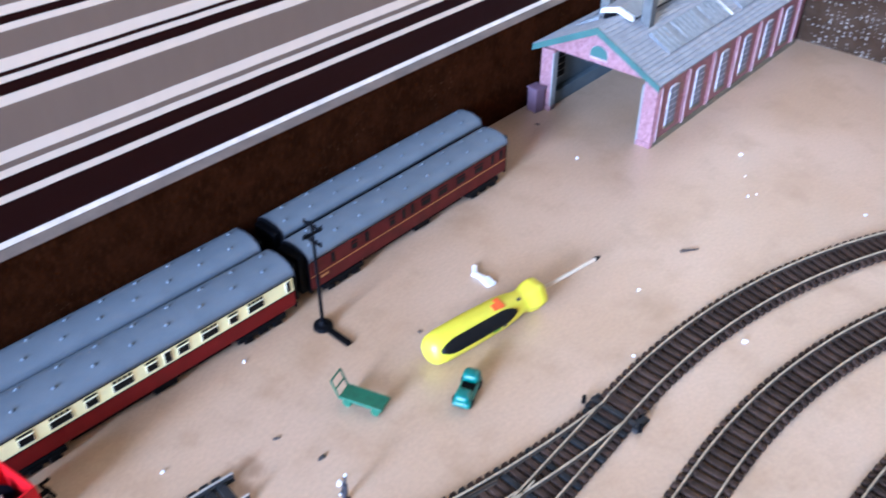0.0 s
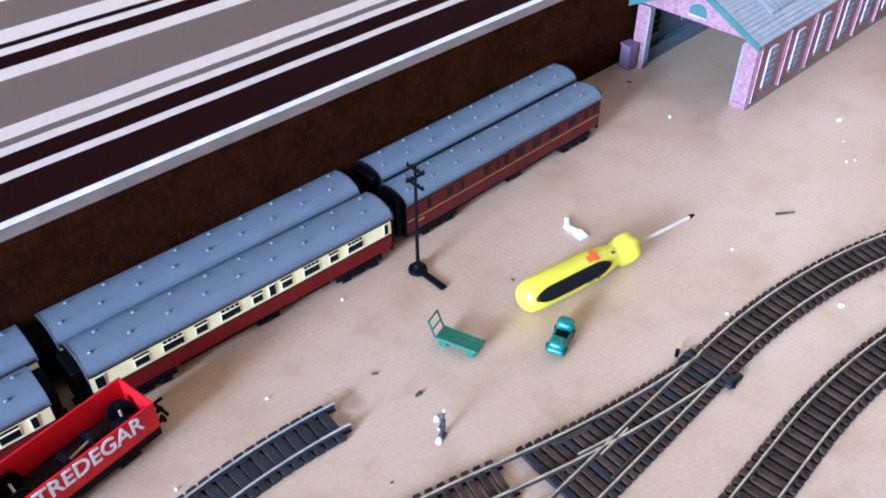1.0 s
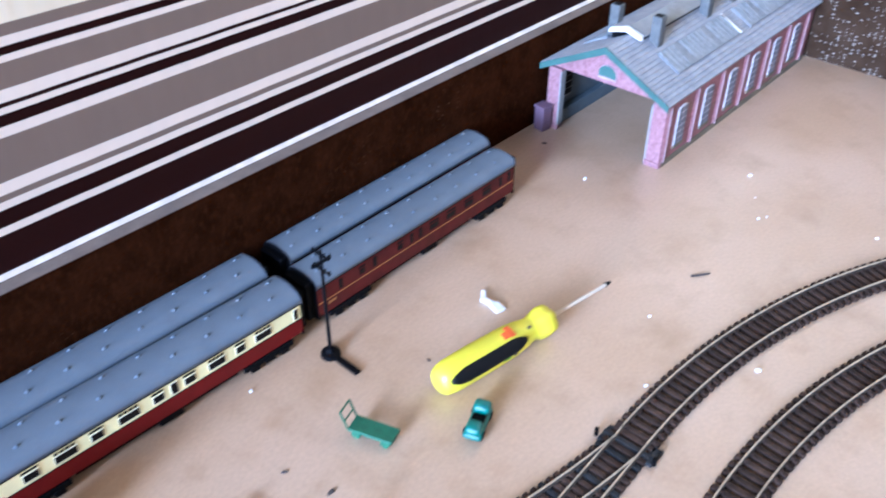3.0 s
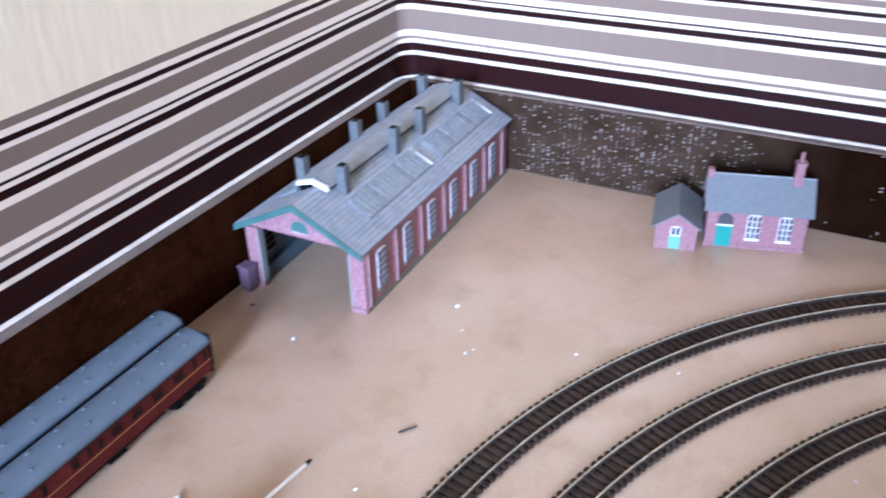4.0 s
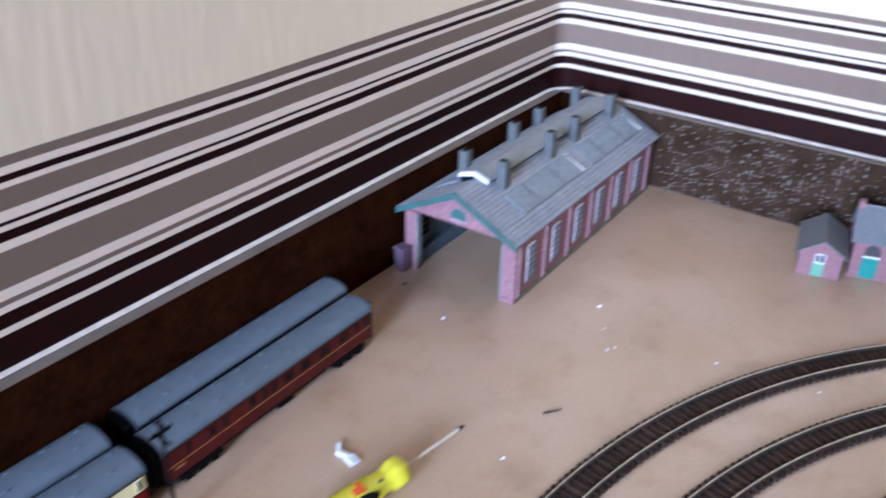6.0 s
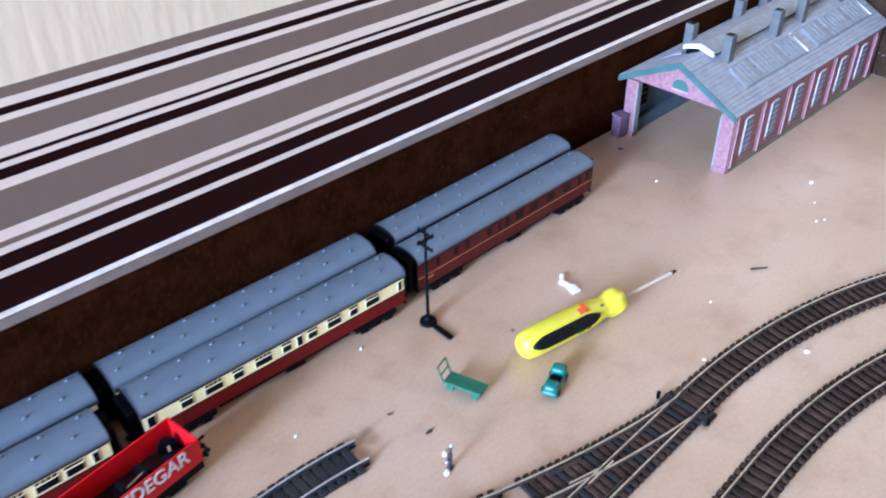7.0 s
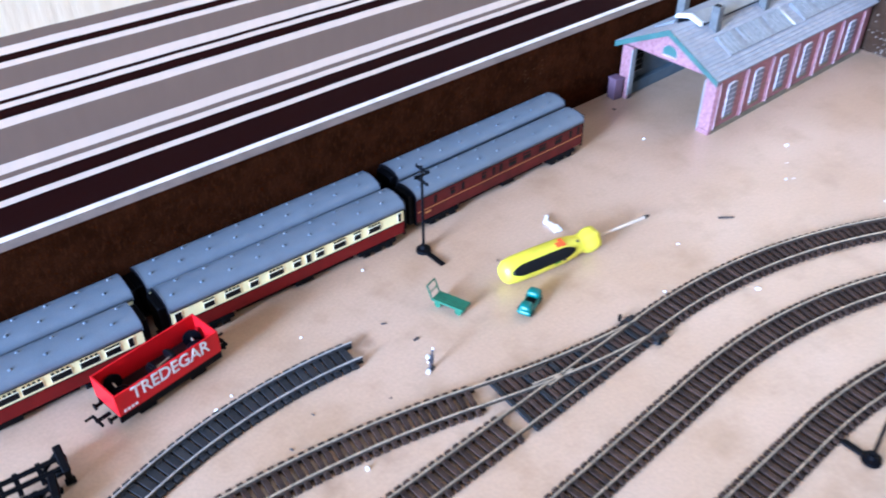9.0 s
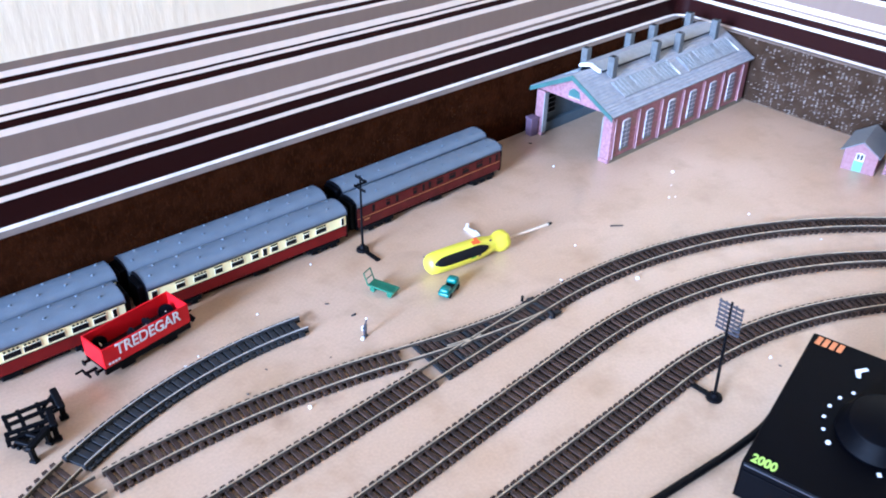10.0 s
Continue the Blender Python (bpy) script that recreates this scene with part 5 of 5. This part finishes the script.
def build_controller():
    c = thing("train_controller", pose(0.3084, 0.0011, 0, 0, 0, 11), "black sloping train controller with a round knob and printed numbers", "controller")
    D, W = 0.1265, 0.150
    z0, z1 = 0.030, 0.055
    part("case", prism([(0, 0), (-W, 0), (-W, 0.001), (0, 0.001)], 0, D), M["box"], c)
    bm = bmesh.new()
    pts = [(0, 0), (D, 0), (D, z1), (0, z0)]
    a = [bm.verts.new((x, 0, z)) for x, z in pts]
    b = [bm.verts.new((x, -W, z)) for x, z in pts]
    bm.faces.new(a)
    bm.faces.new(list(reversed(b)))
    for i in range(4):
        bm.faces.new((a[i], b[i], b[(i + 1) % 4], a[(i + 1) % 4]))
    bmesh.ops.recalc_face_normals(bm, faces=bm.faces)
    bmesh.ops.bevel(bm, geom=bm.edges[:], offset=0.0014, segments=2, profile=0.5, affect="EDGES")
    part("case_top", bm, M["box"], c)
    part("front_lip", box(-0.0012, 0.0, -W + 0.002, -0.002, 0.002, z0 - 0.0060, 0.0004), M["box"], c)
    part("edge_line", box(-0.0006, 0.0010, -W + 0.002, -0.002, z0 - 0.0024, z0 - 0.0014, 0.0002), M["greyfig"], c, "thin grey edge line")
    tilt = math.atan2(z1 - z0, D)
    panel = Matrix.Translation((0, 0, z0)) @ Matrix.Rotation(-tilt, 4, "Y") @ Matrix.Rotation(-math.pi / 2, 4, "Z")  # x to the right, y back
    kx, ky = 0.064, 0.0645
    kn = part("knob", lathe([(0.0, 0.0272), (0.003, 0.0272), (0.004, 0.0235), (0.013, 0.0220), (0.0145, 0.0205)], 40, "z"), M["box"], c, "round black knob", True)
    kn.matrix_local = panel @ Matrix.Translation((kx, ky, 0.0004))
    for i in range(6):
        a = radians(223 - 17.5 * i)
        d = part("dial_mark", rod((0, 0, 0), (0, 0, 0.0006), 0.0012 if i else 0.0017, 10), M["white"], c)
        d.matrix_local = panel @ Matrix.Translation((kx + 0.0340 * math.cos(a), ky + 0.0340 * math.sin(a), 0.0002))
    d = part("pointer", box(-0.0012, 0.0012, 0.0, 0.0028, 0, 0.0006), M["white"], c, "white pointer mark")
    d.matrix_local = panel @ Matrix.Translation((0.0726, 0.0330, 0.0002)) @ Matrix.Rotation(0.5, 4, "Z")
    lettering("2000", 0.0092, panel @ Matrix.Translation((0.0122, 0.0057, 0.0003)), M["greenlit"], c, bold=0.0003, squash=0.86)
    for i in range(4):
        o = part("printed_bar", box(0, 0.0034, 0, 0.0078, 0, 0.0004), M["orangelit"], c, "orange printed bar")
        o.matrix_local = panel @ Matrix.Translation((0.0036 + i * 0.0049, 0.1185, 0.0001)) @ Matrix(((1, 0.2, 0, 0), (0, 1, 0, 0), (0, 0, 1, 0), (0, 0, 0, 1)))
    lg = part("printed_mark", prism([(-0.0006, 0.0), (0.0052, 0.0058), (0.0072, 0.0040), (0.0034, 0.0), (0.0046, -0.0052), (0.0022, -0.0056)], 0.0, 0.0004), M["white"], c, "pale printed chevron shape")
    lg.matrix_local = panel @ Matrix.Translation((0.0350, 0.1085, 0.0001)) @ Matrix(((0, 1, 0, 0), (0, 0, 1, 0), (1, 0, 0, 0), (0, 0, 0, 1)))
    cu = bpy.data.curves.new("cable", "CURVE")
    cu.dimensions, cu.bevel_depth, cu.bevel_resolution = "3D", 0.0028, 3
    sp = cu.splines.new("NURBS")
    way = [(0.425, 0.026), (0.404, 0.0235), (0.385, 0.0195), (0.366, 0.0188), (0.329, 0.0211), (0.287, 0.0266), (0.22, 0.034), (0.10, 0.040), (-0.05, 0.02)]
    sp.points.add(len(way) - 1)
    for q, (x, y) in zip(sp.points, way):
        q.co = (x, y, 0.0029, 1)
    sp.use_endpoint_u, sp.order_u = True, 4
    tmp = new("tmp", cu)
    me = bpy.data.meshes.new_from_object(tmp.evaluated_get(bpy.context.evaluated_depsgraph_get()))
    bpy.data.objects.remove(tmp)
    me.materials.clear()
    me.materials.append(M["black"])
    tagged(new("cable", me), "black rubber cable running along the board from the controller", "cable")


build_controller()


def build_pile():
    """Dark plastic trestle pieces heaped near the siding."""
    def trestle(x, y, z, yaw, tip, bar):
        t = thing("trestle", pose(x, y, z, tip, 0, yaw), "black plastic trestle piece lying in a heap", "model trestle", "heap of trestles")
        for s in (-1, 1):
            part("leg", box(-0.0019, 0.0019, s * 0.0078 - 0.0018, s * 0.0078 + 0.0018, 0, 0.0130, 0.0006), M["black"], t)
            part("foot", box(-0.0030, 0.0030, s * 0.0082 - 0.0024, s * 0.0082 + 0.0024, 0, 0.0024, 0.0006), M["black"], t)
            part("brace", rod((0, s * 0.0078, 0.0110), (-0.0120, s * 0.0030, 0.0030), 0.0014, 7), M["black"], t)
            part("stringer", box(-bar, 0.0, s * 0.0036 - 0.0014, s * 0.0036 + 0.0014, 0.0085, 0.0112, 0.0005), M["black"], t)
        part("beam", box(-0.0024, 0.0024, -0.0100, 0.0100, 0.0112, 0.0146, 0.0008), M["black"], t)
        for k in (0.35, 0.7, 0.95):
            part("cross_tie", box(-bar * k - 0.0014, -bar * k + 0.0014, -0.0078, 0.0078, 0.0068, 0.0092, 0.0004), M["black"], t)
    trestle(0.0105, 0.3545, 0.0016, -4, 8, 0.036)
    trestle(0.0000, 0.3360, 0.0, -10, -5, 0.030)
    trestle(-0.0130, 0.3240, 0.0, -58, 4, 0.016)


build_pile()


def lump(name, x, y, size, flat, material, label, category, group, seed):
    rng = random.Random(seed)
    bm = bmesh.new()
    bmesh.ops.create_icosphere(bm, subdivisions=2, radius=1.0)
    for v in bm.verts:
        k = 0.7 + 0.6 * rng.random()
        v.co = Vector((v.co.x * size[0] * k, v.co.y * size[1] * k, max(-0.35, v.co.z) * flat * k))
    lo = min(v.co.z for v in bm.verts)
    bmesh.ops.translate(bm, verts=bm.verts, vec=(0, 0, -lo))
    ob = link(name, bm, material)
    ob.matrix_world = pose(x, y, 0, 0, 0, rng.uniform(0, 180))
    return tagged(ob, label, category, group)


def build_scraps():
    for i, (x, y, r) in enumerate([(0.6566, 0.2952, 0.0022), (0.6056, 0.2636, 0.0016), (0.6120, 0.2600, 0.0010), (0.6394, 0.1908, 0.0015), (0.4603, 0.1928, 0.0022), (0.5653, 0.3878, 0.0015),
                                   (0.4594, 0.2648, 0.0013), (0.6503, 0.1193, 0.0014), (0.1001, 0.3415, 0.0017), (0.1760, 0.3640, 0.0014), (0.1467, 0.2441, 0.0020), (0.2510, 0.3970, 0.0014),
                                   (0.4060, 0.2350, 0.0014), (0.4519, 0.0574, 0.0018), (0.1499, 0.2138, 0.0012), (0.1133, 0.3467, 0.0012), (0.5960, 0.0000, 0.0014), (0.6300, 0.2780, 0.0009)]):
        lump("crumb", x, y, (r * 0.8, r * 0.6), r * 0.6, M["crumb"], "tiny white plaster crumb lying on the board", "crumb", "crumbs on the board", i)
    for i, (x, y, r) in enumerate([(0.2280, 0.3390, 0.0016), (0.2360, 0.3120, 0.0022), (0.5880, 0.4440, 0.0020), (0.1200, 0.2850, 0.0014), (0.1900, 0.2800, 0.0010), (0.3373, 0.3403, 0.0013), (0.1448, 0.3000, 0.0012), (0.4488, 0.0471, 0.0012)]):
        lump("dark_bit", x, y, (r * 1.1, r * 0.5), r * 0.4, M["scrapnotch"], "tiny dark scrap lying on the board", "scrap", "dark scraps", 50 + i)
    st = thing("stick", pose(0.5176, 0.2617, 0.0008, 0, 0, -38), "short thin dark stick lying on the board", "stick")
    part("twig", rod((-0.0065, 0, 0), (0.0065, 0.0004, 0), 0.0008, 8, 0.0005), M["scrapnotch"], st)
    sc = thing("white_clip", pose(0.4005, 0.3450, 0, 0, 0, 0), "small bent white plastic clip lying near the screwdriver", "clip")
    pl = part("plate", box(-0.0034, 0.0034, -0.0045, 0.0045, 0.0, 0.0022, 0.0008, 2), M["crumb"], sc)
    pl.matrix_local = pose(0.0, -0.0050, 0, 0, 0, -14)
    ar = part("arm", box(-0.0019, 0.0019, -0.0050, 0.0050, 0.0003, 0.0026, 0.0008, 2), M["crumb"], sc)
    ar.matrix_local = pose(0.0000, 0.0030, 0, 0, 0, 6)
    hk = part("hook", box(-0.0016, 0.0016, -0.0042, 0.0042, 0.0003, 0.0026, 0.0007, 2), M["crumb"], sc)
    hk.matrix_local = pose(0.0030, 0.0090, 0, 0, 0, -48)
    ch = thing("white_chip", pose(0.6215, -0.0221, 0, 0, 0, -30), "thin bent white plastic chip lying between the curved tracks", "chip")
    part("strip", box(-0.0080, 0.0020, -0.0010, 0.0010, 0.0, 0.0012, 0.0004), M["crumb"], ch)
    bent = part("bent_end", box(0.0, 0.0060, -0.0012, 0.0008, 0.0, 0.0013, 0.0004), M["crumb"], ch)
    bent.matrix_local = pose(0.0016, 0.0, 0, 0, 0, 48)
    bm = bmesh.new()
    rod((-0.0008, 0, 0.0008), (-0.0006, 0, 0.0065), 0.0009, 8, 0.0010, into=bm)
    rod((0.0010, 0, 0.0008), (0.0006, 0, 0.0065), 0.0009, 8, 0.0010, into=bm)
    rod((0, 0, 0.0060), (0.0010, 0, 0.0115), 0.0017, 8, 0.0013, into=bm)
    rod((0.0008, 0, 0.0105), (0.0030, 0.0006, 0.0145), 0.0007, 6, into=bm)
    rod((0.0002, 0, 0.0100), (-0.0026, 0.0004, 0.0085), 0.0007, 6, into=bm)
    bmesh.ops.create_icosphere(bm, subdivisions=1, radius=0.0010, matrix=Matrix.Translation((0.0034, 0.0007, 0.0153)))
    bmesh.ops.create_icosphere(bm, subdivisions=1, radius=0.0008, matrix=Matrix.Translation((-0.0030, 0.0004, 0.0085)))
    box(-0.0026, 0.0026, -0.0018, 0.0018, 0, 0.0010, 0.0003, into=bm)
    fg = link("figurine", bm, [M["greyfig"], M["crumb"]])
    for f in fg.data.polygons:
        f.material_index = 1 if f.center.z > 0.0146 or f.center.x < -0.0024 else 0
    fg.matrix_world = pose(0.2262, 0.2838, 0, 0, 0, 20)
    tagged(fg, "tiny grey and white model figurine, plain shape, standing on the board", "figurine")
    lump("crumb", 0.2310, 0.2935, (0.0018, 0.0014), 0.0012, M["crumb"], "white crumb lying beyond the tiny figurine", "crumb", "crumbs on the board", 92)
    lump("crumb", 0.2228, 0.2826, (0.0024, 0.0015), 0.0012, M["crumb"], "white crumb beside the tiny figurine", "crumb", "crumbs on the board", 91)


build_scraps()
